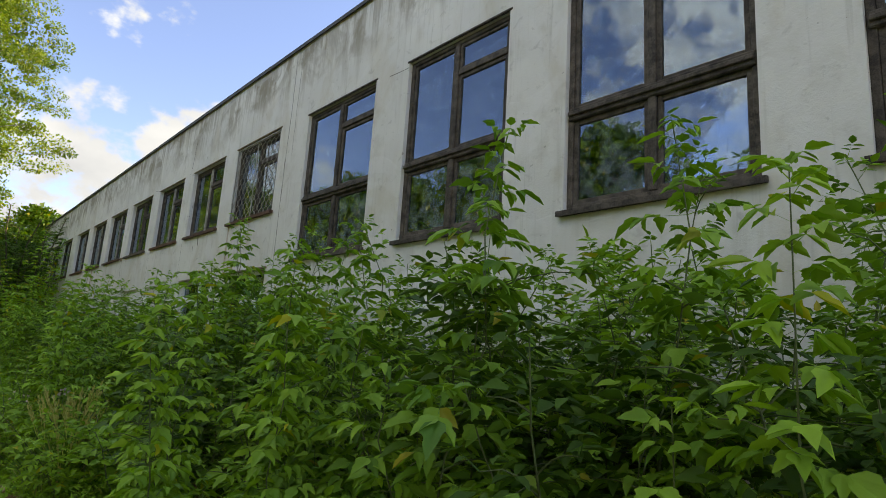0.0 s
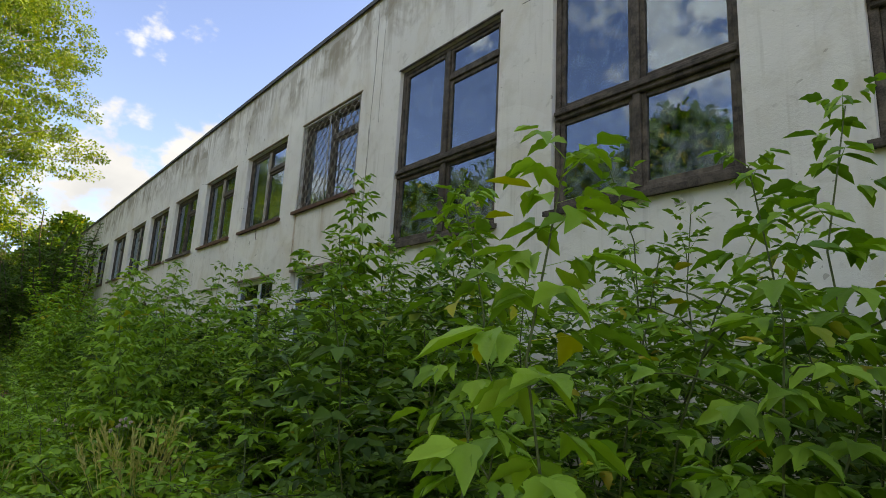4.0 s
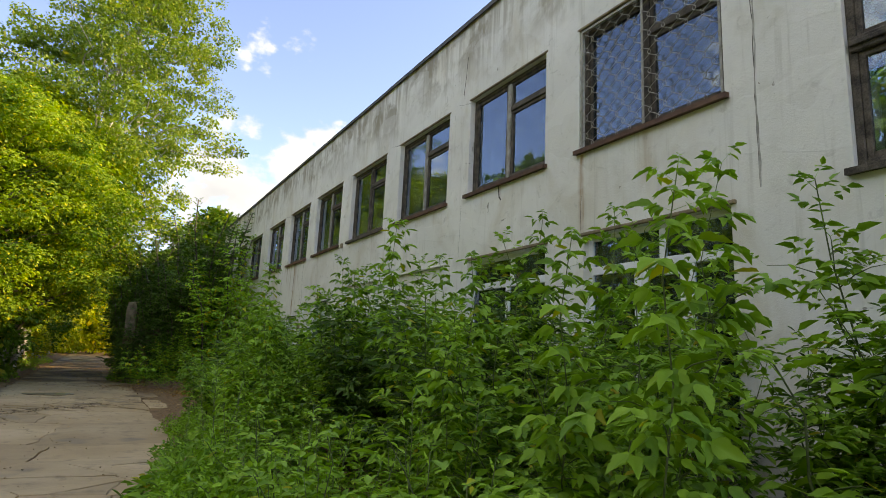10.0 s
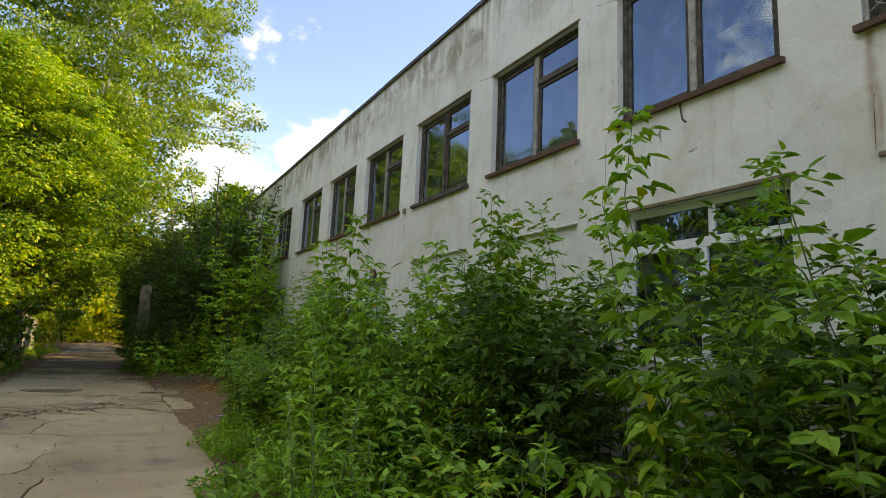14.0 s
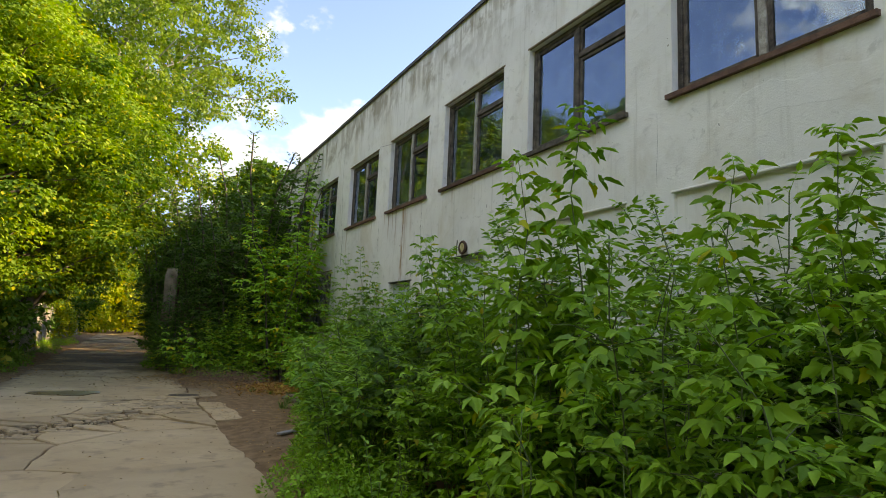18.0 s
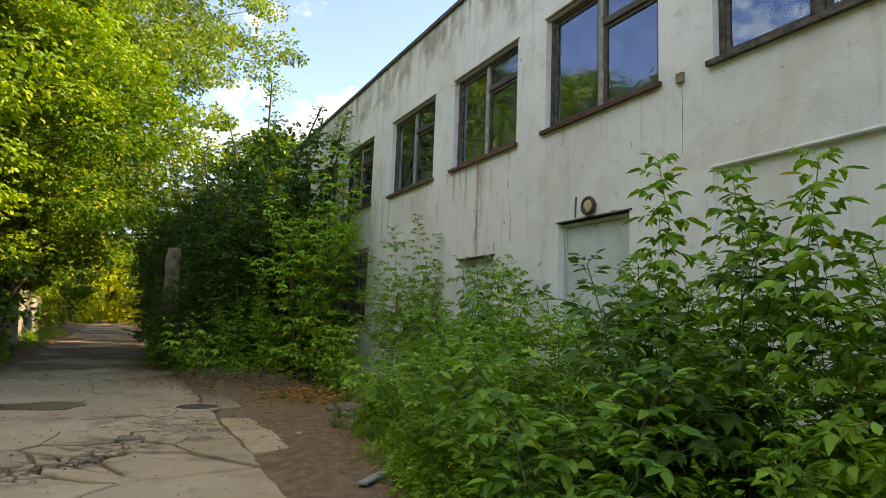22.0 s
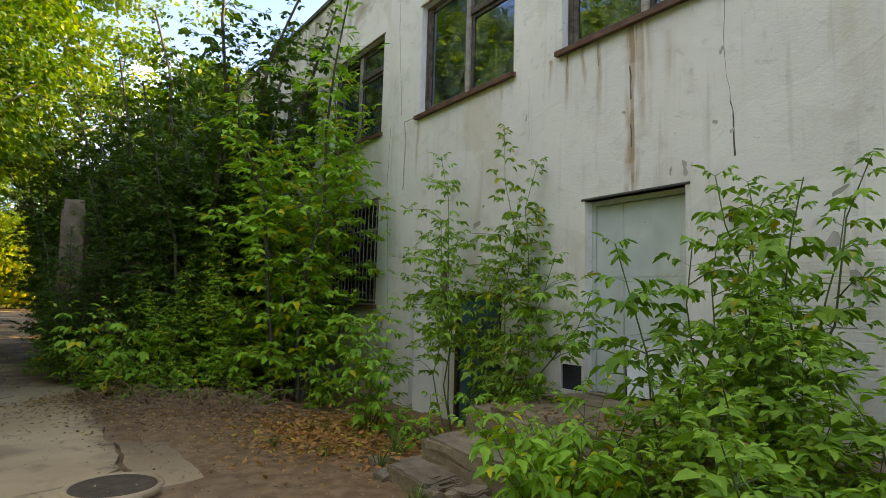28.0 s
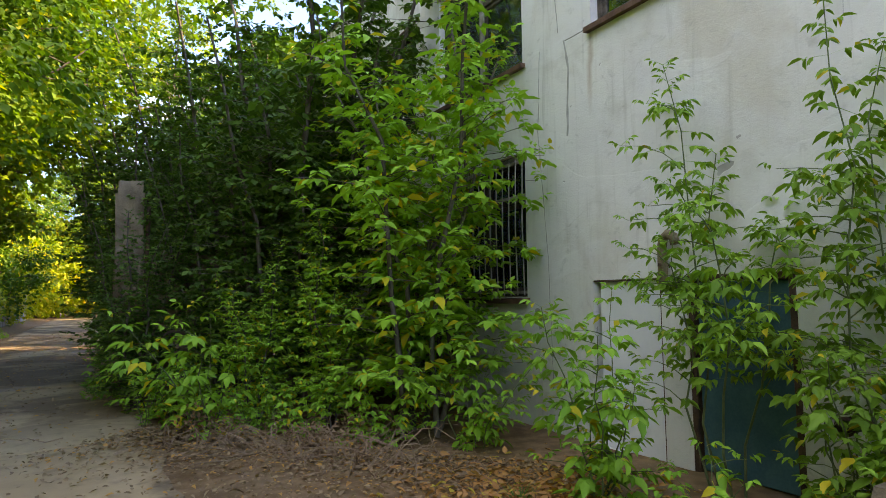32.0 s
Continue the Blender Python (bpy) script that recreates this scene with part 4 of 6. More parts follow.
def wavy_grille(no, y0, y1, z0, z1, x, label):
    """A guard of bent wires: mirrored waves that meet in a net of six-sided cells, in a flat frame."""
    root = thing("window_guard", label, "window guard", (x, (y0 + y1) / 2, z0))
    hw, h = (y1 - y0) / 2, z1 - z0
    g = Geo()
    for a, b, c, d in ((-hw, -hw + 0.03, 0, h), (hw - 0.03, hw, 0, h), (-hw + 0.03, hw - 0.03, 0, 0.03), (-hw + 0.03, hw - 0.03, h - 0.03, h), (-0.015, 0.015, 0.03, h - 0.03)):
        g.box(0, 0.012, a, b, c, d)
    part("guard_frame", g, M["woodlight"], root, "rusty flat-bar frame")
    n = int(2 * hw / 0.105)
    t = np.linspace(0, 1, 3 * int(h / 0.065))
    for i in range(n):
        yy = -hw + (i + 0.5) * 2 * hw / n
        s = 1 if i % 2 else -1
        tri = np.sin(t * h / 0.13 * np.pi)
        pts = np.stack([np.full_like(t, 0.006) + 0.002 * s, yy + s * 0.078 * tri, 0.02 + t * (h - 0.04)], 1)
        part("wire", Geo().tube(pts, 0.0058, 4), M["wire"], root)
    return root


wavy_grille(1, 11.16, 13.32, SILL - 0.03, HEAD - 0.02, WX + 0.01, "rusty wavy-wire window guard in a flat frame")
wavy_grille(2, 14.15, 16.12, SILL + 0.05, HEAD - 0.06, WX + 0.19, "rusty wavy-wire guard behind the window glass")


def bar_grille(y0, y1, z0, z1, x):
    root = thing("window_guard", "pale painted steel bars over a ground-floor window", "window guard", (x, (y0 + y1) / 2, z0))
    hw, h = (y1 - y0) / 2, z1 - z0
    for z in (0.04, h * 0.72, h - 0.05):
        part("cross_bar", Geo().box(0, 0.014, -hw, hw, z - 0.018, z + 0.018), M["woodlight"], root)
    for i in range(15):
        yy = -hw + (i + 0.5) * 2 * hw / 15
        part("bar", Geo().tube([(-0.008, yy, 0.0), (-0.012, yy + 0.02, h * 0.5), (-0.008, yy, h)], 0.009, 6), M["woodlight"], root)


for no, key in ((k, "barred"), (k + 1, "barred_b")):
    a, b, c, d = LOWER[key]
    window(no, a, b, c, d, label="dark ground-floor timber window behind bars", seed=50 + no, inset=0.16)
    bar_grille(a, b, c + 0.02, d - 0.02, WX + 0.02)


def white_unit(no, name, y0, y1, z0, z1, door):
    """White plastic glazing: two top lights, mullions, and a door leaf if it is the entrance."""
    root = thing(name + "_%d" % no, "white plastic glazed entrance with top lights" if door else "white plastic window with top lights", "door" if door else "window", (WX, (y0 + y1) / 2, z0), kind="structure")
    hw, h = (y1 - y0) / 2, z1 - z0
    x, w = 0.10, 0.07
    g = Geo()
    g.box(x, x + 0.07, -hw, -hw + w, 0, h, 0.006).box(x, x + 0.07, hw - w, hw, 0, h, 0.006)
    g.box(x + 0.001, x + 0.069, -hw + w, hw - w, h - w, h, 0.006).box(x + 0.001, x + 0.069, -hw + w, hw - w, 0, w, 0.006)
    part("outer_frame", g, M["pvc"], root)
    zt = h - 0.52
    part("transom", Geo().box(x, x + 0.07, -hw + w, hw - w, zt, zt + 0.11, 0.006), M["pvc"], root)
    part("mullion", Geo().box(x + 0.002, x + 0.068, -0.15, -0.07, zt + 0.11, h - w, 0.006), M["pvc"], root)
    pane(root, x + 0.03, -hw + w, -0.15, zt + 0.11, h - w)
    pane(root, x + 0.03, -0.07, hw - w, zt + 0.11, h - w)
    posts = (-0.48, 0.26) if door else (0.0,)
    for p in posts:
        part("mullion", Geo().box(x + 0.002, x + 0.068, p - 0.045, p + 0.045, w, zt, 0.006), M["pvc"], root)
    edges = [-hw + w, *[q for p in posts for q in (p - 0.045, p + 0.045)], hw - w]
    for i in range(0, len(edges), 2):
        a, b = edges[i], edges[i + 1]
        if door and i == 2:
            leaf = sash(root, x + 0.01, a + 0.008, b - 0.008, w, zt - 0.008, 0.09, 0.055, "pvc")
            leaf.name = "door_leaf"
            part("handle", Geo().tube([(x - 0.01, b - 0.05, 1.0), (x - 0.05, b - 0.05, 1.02), (x - 0.05, b - 0.17, 1.02)], 0.011, 6), M["steel"], leaf)
        else:
            pane(root, x + 0.03, a, b, w, zt)
    part("head_ledge", Geo().box(-0.03, 0.09, -hw - 0.06, hw + 0.04, h + 0.002, h + 0.05, 0.01), M["concrete"], root, "chipped lintel ledge")
    return root


white_unit(1, "door", *LOWER["entrance"], True)
white_unit(k + 2, "window", *LOWER["pale"], False)
for key in ("blind_a", "blind_b"):
    a, b, c, d = LOWER[key]
    solid("wall_infill", Geo().box(WX + 0.055, WX + 0.3, a, b, c, d - 0.0), M["wall"], "white painted brick infill of a former window", "wall")
    solid("trim", Geo().box(WX - 0.018, WX + 0.055, a - 0.03, b + 0.03, d - 0.008, d + 0.022, 0.008), M["wall"], "chipped lintel ledge over a blocked window", "trim")


# ---- doors ----
def sheet_door(no, y0, y1, z0, z1, label, mat, split, seam=None, torn=False, inset=0.13):
    root = thing("door_%d" % no, label, "door", (WX, (y0 + y1) / 2, z0), kind="structure")
    hw, h = (y1 - y0) / 2, z1 - z0
    g = Geo()
    f = 0.05
    g.box(inset - 0.02, inset + 0.08, -hw, -hw + f, 0, h, 0.006).box(inset - 0.02, inset + 0.08, hw - f, hw, 0, h, 0.006)
    g.box(inset - 0.019, inset + 0.079, -hw + f, hw - f, h - f, h, 0.006)
    part("door_frame", g, M[mat], root)
    m = -hw + 2 * hw * split
    for a, b in ((-hw + f + 0.004, m - 0.004), (m + 0.004, hw - f - 0.004)):
        lo = 0.012
        if torn and a < m - 0.01:
            lo = 0.55
        part("door_leaf", Geo().box(inset, inset + 0.04, a, b, lo, h - f - 0.006, 0.006), M[mat], root)
        if torn and a < m - 0.01:
            # the lowest sheet has come loose and bends outwards
            n = 8
            v, fs = [], []
            for j in range(n + 1):
                t = j / n
                for i in range(n + 1):
                    s = i / n
                    bend = 0.12 * t ** 1.5 * s ** 1.2
                    v.append((inset - 0.006 - bend, a + (b - a) * s - 0.13 * t * s ** 2, 0.56 - 0.54 * t + 0.02 * t * s))
            q = n + 1
            fs = [(j * q + i, j * q + i + 1, (j + 1) * q + i + 1, (j + 1) * q + i) for j in range(n) for i in range(n)]
            v2 = [(x + 0.004, y, z) for x, y, z in v]
            fs2 = [tuple(k2 + len(v) for k2 in reversed(t)) for t in fs]
            part("loose_sheet", Geo().add(v + v2, fs + fs2), M["sheet"], root, "bent loose metal sheet", smooth=True)
            # black backing stands in for the darkness behind the loose sheet
            part("dark_gap", Geo().box(inset + 0.02, inset + 0.03, a, b, 0.012, 0.55), M["flatblack"], root)
    if seam:
        for z in seam:
            part("seam", Geo().box(inset - 0.005, inset - 0.001, -hw + f, hw - f, z - 0.008, z + 0.008), M[mat], root)
    part("lintel", Geo().box(-0.012, 0.10, -hw - 0.05, hw + 0.05, h + 0.0, h + 0.026, 0.006), M["flash"], root, "dark worn lintel edge")
    part("threshold", Geo().box(0.0, 0.4, -hw, hw, -0.04, 0.008, 0.008), M["concrete"], root)
    return root


sheet_door(2, *LOWER["door_a"], "pale grey-green painted sheet-metal double door", "steel", 0.52)
sheet_door(3, *LOWER["door_b"], "pale painted sheet-metal door with a torn bent lower sheet", "steel", 0.66, seam=(1.22, 0.57), torn=True)


def cellar_door():
    a, b, c, d = LOWER["cellar"]
    root = thing("door_4", "blue painted steel cellar door in a rusty frame", "door", (WX, (a + b) / 2, 0), kind="structure")
    hw, h = (b - a) / 2, d
    g = Geo()
    g.box(0.0, 0.12, -hw, -hw + 0.06, 0, h, 0.008).box(0.0, 0.12, hw - 0.06, hw, 0, h, 0.008).box(0.001, 0.119, -hw + 0.06, hw - 0.06, h - 0.06, h, 0.008)
    part("door_frame", g, M["rustdark"], root)
    part("door_leaf", Geo().box(0.05, 0.09, -hw + 0.066, hw - 0.066, 0.03, h - 0.066, 0.008), M["bluesteel"], root)
    part("brace", Geo().box(0.042, 0.05, -hw + 0.08, hw - 0.08, 0.9, 0.95, 0.003), M["bluesteel"], root)
    part("handle", Geo().tube([(0.05, 0.3, 0.95), (0.0, 0.3, 0.97), (0.0, 0.3, 1.1), (0.05, 0.3, 1.12)], 0.008, 6), M["rustdark"], root)
    a, b, c, d = LOWER["recess"]
    r = thing("door_5", "white painted boarded-up cellar opening with dark shade strips at its edges", "door", (WX, (a + b) / 2, 0), kind="structure")
    hw = (b - a) / 2
    part("door_leaf", Geo().box(0.05, 0.12, -hw + 0.01, hw - 0.05, 0.0, d - 0.02, 0.008), M["pvc"], r, "scuffed white board")
    # the reveal's shade, put in as dark strips along top and side
    part("top_gap", Geo().box(0.0, 0.10, -hw, hw, d - 0.02, d, 0.004), M["rustdark"], r)
    part("edge_strip", Geo().box(0.03, 0.10, -hw, -hw + 0.04, 0.0, d - 0.02, 0.006), M["rustdark"], r)


cellar_door()
a, b, c, d = LOWER["hatch"]
solid("hatch", Geo().box(WX + 0.03, WX + 0.2, a, b, c, d, 0.006), M["flatblack"], "small black hatch beside the door", "hatch")


# ---- steps, lamp and small wall things ----
def rough_block(g, x0, x1, y0, y1, z0, z1, seed, amp=0.025, n=(5, 8)):
    """A worn concrete block: a box whose top and front are uneven and whose edges are rounded off."""
    bm = bmesh.new()
    bmesh.ops.create_cube(bm, size=1.0)
    bmesh.ops.bevel(bm, geom=bm.edges[:], offset=0.06, segments=2, affect="EDGES")
    bmesh.ops.subdivide_edges(bm, edges=[e for e in bm.edges if e.calc_length() > 0.3], cuts=6, use_grid_fill=True)
    for w in bm.verts:
        p = Vector((x0 + (w.co.x + 0.5) * (x1 - x0), y0 + (w.co.y + 0.5) * (y1 - y0), z0 + (w.co.z + 0.5) * (z1 - z0)))
        d = noise.noise_vector(p * 2.3 + Vector((seed, 0, 0))) * amp + noise.noise_vector(p * 9 + Vector((seed, 3, 0))) * amp * 0.4
        w.co = p + d
    bm.verts.index_update()
    g.add([w.co[:] for w in bm.verts], [[w.index for w in f.verts] for f in bm.faces])
    bm.free()
    return g


stoop = thing("stoop", "cracked concrete stoop with moss and fallen leaves", "steps", (0, 0, 0))
part("platform", rough_block(Geo(), 3.8, 5.13, 22.6, 27.8, -0.1, 0.64, 1, 0.05, (12, 30)), M["concrete"], stoop)
part("door_slab", rough_block(Geo(), 4.62, 5.14, 26.1, 27.6, 0.50, 0.69, 5, 0.02), M["concrete"], stoop)
part("step", rough_block(Geo(), 3.42, 3.95, 25.6, 27.95, -0.1, 0.36, 2, 0.085, (8, 18)), M["concrete"], stoop)
part("rubble", rough_block(Geo(), 3.05, 3.45, 27.3, 27.95, -0.1, 0.14, 3, 0.06), M["concrete"], stoop)
_r = np.random.default_rng(8)
for _i in range(22):
    _x, _y, _s = _r.uniform(3.0, 3.75), _r.uniform(26.6, 28.4), _r.uniform(0.05, 0.20)
    part("rubble", rough_block(Geo(), _x - _s, _x + _s, _y - _s * _r.uniform(0.6, 1.3), _y + _s, -0.06, _s * _r.uniform(0.5, 1.0), 20 + _i, 0.06), M["concrete"], stoop)


def puddle(x, y, rx, ry, seed):
    a = np.linspace(0, 2 * np.pi, 49)[:-1]
    r = np.array([1 + 0.45 * noise.noise(Vector((math.cos(t) * 1.4, math.sin(t) * 1.4, seed))) for t in a])
    g = Geo()
    v = [(rx * q * math.cos(t), ry * q * math.sin(t), 0.0) for t, q in zip(a, r)]
    n = len(v)
    g.add(v + [(p[0], p[1], -0.02) for p in v], [tuple(range(n))] + [(i, n + i, n + (i + 1) % n, (i + 1) % n) for i in range(n)])
    p = solid("puddle", g, M["water"], "shallow muddy puddle on the concrete road", "puddle", kind="structure")
    p.location = (x, y, 0.010)


def wall_pipes():
    q = thing("vent_pipe", "bent grey vent pipe on the wall", "pipe", (WX, 29.92, 2.0))
    part("pipe", Geo().tube([(-0.07, 0.05, -0.35), (-0.07, 0.05, 0.02), (-0.075, 0.03, 0.10), (-0.08, -0.03, 0.14), (-0.085, -0.09, 0.11), (-0.085, -0.11, 0.04)], 0.045, 12), M["concrete"], q, smooth=True)
    part("bracket", Geo().box(-0.12, 0.0, 0.03, 0.07, -0.16, -0.13, 0.004), M["rustdark"], q)


def wall_lamp(y, z):
    root = thing("wall_lamp", "round bulkhead wall lamp with a rusty ring", "lamp", (WX, y, z))
    a = np.linspace(0, 2 * np.pi, 25)
    ring = Geo().tube(np.stack([np.full(25, -0.05), 0.108 * np.cos(a), 0.108 * np.sin(a)], 1), 0.026, 8, cap=False)
    part("ring", ring, M["rustdark"], root, smooth=True)
    g = Geo()
    n = 20
    v = [(-0.072, 0, 0)]
    for j in range(1, 6):
        r = 0.10 * math.sin(j / 5 * math.pi / 2)
        x = -0.045 - 0.027 * math.cos(j / 5 * math.pi / 2)
        v += [(x, r * math.cos(t), r * math.sin(t)) for t in a[:20] * 25 / 24 * 0.96]
    f = [(0, 1 + (i + 1) % n, 1 + i) for i in range(n)]
    f += [(1 + j * n + i, 1 + j * n + (i + 1) % n, 1 + (j + 1) * n + (i + 1) % n, 1 + (j + 1) * n + i) for j in range(4) for i in range(n)]
    part("lamp_glass", g.add(v, f), M["brass"], root, "yellowed glass dome", smooth=True)
    part("base", Geo().tube([(0.0, 0, 0), (-0.05, 0, 0)], 0.10, 20), M["rustdark"], root)


wall_lamp(23.93, 3.22)


def strip(pts, w, depth=0.006, x=WX):
    """A thin ragged strip on the wall along (y, z) points, standing proud by depth."""
    rng = np.random.default_rng(len(pts) * 7 + int(pts[0][0] * 10))
    out = []
    for (a, b), (c, d) in zip(pts, pts[1:]):
        n = max(2, int(math.hypot(c - a, d - b) / 0.12))
        for i in range(n):
            t = i / n
            out.append((a + (c - a) * t + rng.normal(0, 0.004), b + (d - b) * t + rng.normal(0, 0.004)))
    out.append(pts[-1])
    p = np.array(out)
    d = np.gradient(p, axis=0)
    d /= np.linalg.norm(d, axis=1)[:, None] + 1e-9
    nn = np.stack([-d[:, 1], d[:, 0]], 1) * (w * rng.uniform(0.35, 1.1, len(p)))[:, None]
    L, R = p + nn, p - nn
    v = [(x - depth, *q) for q in L] + [(x - depth, *q) for q in R] + [(x + 0.01, *q) for q in L] + [(x + 0.01, *q) for q in R]
    m = len(p)
    f = []
    for i in range(m - 1):
        f += [(i, i + 1, m + i + 1, m + i), (2 * m + i, 2 * m + i + 1, i + 1, i), (m + i, m + i + 1, 3 * m + i + 1, 3 * m + i)]
    return Geo().add(v, f)


def wall_marks():
    """Joint seals, cracks, cables and boxes that break the plain wall."""
    M["seal"] = plain("grey_joint_mortar", (0.26, 0.25, 0.22), (0.46, 0.45, 0.41), 8, 60, 0.9, 0.5)
    M["crackdark"] = plain("open_crack", (0.06, 0.055, 0.05), (0.13, 0.12, 0.11), 8, 60, 0.95, 0.3)
    M["flake"] = plain("grey_bare_render", (0.36, 0.345, 0.31), (0.47, 0.45, 0.41), 10, 80, 0.95, 0.5)
    root = wall
    for pts, w in (([(10.77, 7.9), (10.75, 6.6), (10.78, 5.8), (10.80, 4.6), (10.80, 3.45)], 0.012), ([(10.52, 7.95), (10.54, 6.6), (10.53, 5.6)], 0.006),
                   ([(31.55, 7.9), (31.56, 6.3), (31.40, 4.7)], 0.007), ([(31.30, 4.57), (31.24, 4.2), (31.28, 3.42)], 0.018), ([(31.74, 4.6), (31.80, 3.6), (31.66, 2.0), (31.62, 0.5)], 0.006)):
        part("joint_seal", strip(pts, w, 0.004), M["seal"], root)
    for pts, w in (([(10.81, 5.6), (10.80, 5.2), (10.815, 4.4), (10.80, 3.5)], 0.005), ([(25.87, 4.45), (25.88, 3.9), (25.83, 3.4)], 0.0025), ([(25.83, 3.42), (25.81, 3.25), (25.80, 2.92)], 0.009),
                   ([(22.43, 4.46), (22.43, 3.59)], 0.0035), ([(23.05, 3.29), (22.8, 3.33), (22.45, 3.37)], 0.012), ([(26.87, 4.08), (26.86, 3.72)], 0.009), ([(26.86, 3.46), (26.86, 3.22)], 0.007),
                   ([(13.30, 3.9), (13.31, 3.4)], 0.005), ([(28.36, 4.38), (28.35, 3.6)], 0.002), ([(31.28, 4.56), (30.98, 4.56)], 0.006),
                   ([(16.36, 7.3), (16.40, 6.9), (16.46, 6.55)], 0.012), ([(16.2, 6.30), (16.6, 6.42)], 0.004), ([(18.95, 6.32), (19.6, 6.46)], 0.004), ([(6.85, 6.22), (7.35, 6.24)], 0.006),
                   ([(27.82, 6.3), (28.6, 6.42)], 0.003), ([(16.4, 4.5), (16.43, 3.4)], 0.002), ([(19.35, 4.4), (19.36, 3.45)], 0.002), ([(15.24, 4.5), (15.22, 4.3), (15.16, 4.24)], 0.012), ([(27.73, 4.46), (27.73, 4.15)], 0.008), ([(27.28, 4.45), (27.28, 4.2)], 0.005)):
        part("crack", strip(pts, w, 0.002), M["crackdark"], root)
    rng = np.random.default_rng(9)
    for yy, zz, s in ((26.27, 2.90, 0.085), (26.42, 2.89, 0.05), (25.97, 3.26, 0.045), (26.95, 3.6, 0.045), (25.82, 3.15, 0.04), (25.1, 2.1, 0.13), (24.9, 1.8, 0.15), (25.35, 1.6, 0.1), (5.35, 3.25, 0.08), (31.85, 1.32, 0.16),
                      (29.2, 2.9, 0.04), (28.4, 3.9, 0.05), (25.9, 3.9, 0.05), (23.2, 3.9, 0.04)):
        n = 16
        a = np.linspace(0, 2 * np.pi, n, endpoint=False)
        r = s * (0.55 + 0.3 * np.sin(2 * a + rng.uniform(0, 6)) + rng.normal(0, 0.13, n)).clip(0.12, 1.0)
        v = [(WX - 0.004, yy + r[i] * 0.7 * math.cos(a[i]), zz + r[i] * math.sin(a[i])) for i in range(n)] + [(WX + 0.005, yy + r[i] * 0.72 * math.cos(a[i]), zz + r[i] * 1.02 * math.sin(a[i])) for i in range(n)]
        part("flaked_patch", Geo().add(v, [tuple(range(n))] + [(i, n + i, n + (i + 1) % n, (i + 1) % n) for i in range(n)]), M["flake"], root)
    part("soot_mark", strip([(24.23, 3.10), (24.22, 3.4)], 0.035, 0.003), M["crackdark"], root)
    for yy, zz in ((25.78, 2.40),):
        b = thing("junction_box", "small grey electrical box on the wall", "junction box", (WX, yy, zz))
        part("body", Geo().box(-0.06, 0.0, -0.06, 0.06, -0.055, 0.055, 0.008), M["concrete"], b)
        part("lid", Geo().box(-0.068, -0.06, -0.05, 0.05, -0.045, 0.045, 0.003), M["rustdark"], b)
    c = thing("bracket", "small grey cable bracket under the window", "bracket", (WX, 22.44, 4.50))
    part("body", Geo().box(-0.05, 0.0, -0.05, 0.05, -0.06, 0.06, 0.008), M["concrete"], c)
    p = thing("pipe", "rusty pipe stub that comes out of the wall", "pipe", (WX, 28.36, 0.70))
    part("tube", Geo().tube([(0.1, 0, 0), (-0.30, 0.02, -0.02)], 0.055, 12), M["rustdark"], p, smooth=True)
    part("flange", Geo().tube([(-0.26, 0.018, -0.018), (-0.30, 0.02, -0.02)], 0.065, 12), M["rustdark"], p, smooth=True)


wall_marks()
wall_pipes()


# ---- ground ----
def edge(y):
    """Where the thicket begins, measured from the middle of the path."""
    return float(np.interp(y, [-12, 0, 5, 8, 10, 14, 18, 21, 23, 25, 27], [1.15, 1.05, 1.15, 1.35, 1.0, 0.55, 1.0, 1.5, 2.05, 2.6, 3.3]))


def make_ground():
    near_x, near_y = np.arange(-6, 5.6, 0.25), np.arange(-8, 48, 0.3)
    xs = np.r_[-900, -400, -200, -100, -60, -40, -25, -16, -11, -8, near_x, 6.5, 9, 13, 20, 35, 60, 120, 300, 900]
    ys = np.r_[-900, -400, -150, -70, -40, -25, -16, -11, near_y, 50, 54, 60, 68, 78, 90, 120, 180, 300, 600, 1200]
    V = []
    for y in ys:
        for x in xs:
            z = 0.02 * noise.noise(Vector((x * 0.6, y * 0.6, 0))) + 0.012 * noise.noise(Vector((x * 3, y * 3, 2)))
            z -= 0.05 if -2.85 < x < 1.3 else 0.02
            if x < -3.0:
                z += 0.10 * min(1.0, (-3.0 - x) / 1.5)
            if 1.5 < x < 6 and 20 < y < 40:
                z += 0.03
            V.append((x, y, z))
    n = len(xs)
    F = [(j * n + i, j * n + i + 1, (j + 1) * n + i + 1, (j + 1) * n + i) for j in range(len(ys) - 1) for i in range(n - 1)]
    me = arr_mesh("ground", V, F, M["soil"])
    me.shade_smooth()
    tagged(new("ground", me), "bare brown soil with fine gravel and litter", "ground", kind="structure")


make_ground()


def clip_cell(poly, p, q):
    """The part of a convex polygon that is nearer to p than to q."""
    m, d = (p + q) / 2, q - p
    out = []
    for i in range(len(poly)):
        a, b = poly[i], poly[(i + 1) % len(poly)]
        sa, sb = (a - m) @ d, (b - m) @ d
        if sa <= 0:
            out.append(a)
        if sa * sb < 0:
            out.append(a + (b - a) * (sa / (sa - sb)))
    return out


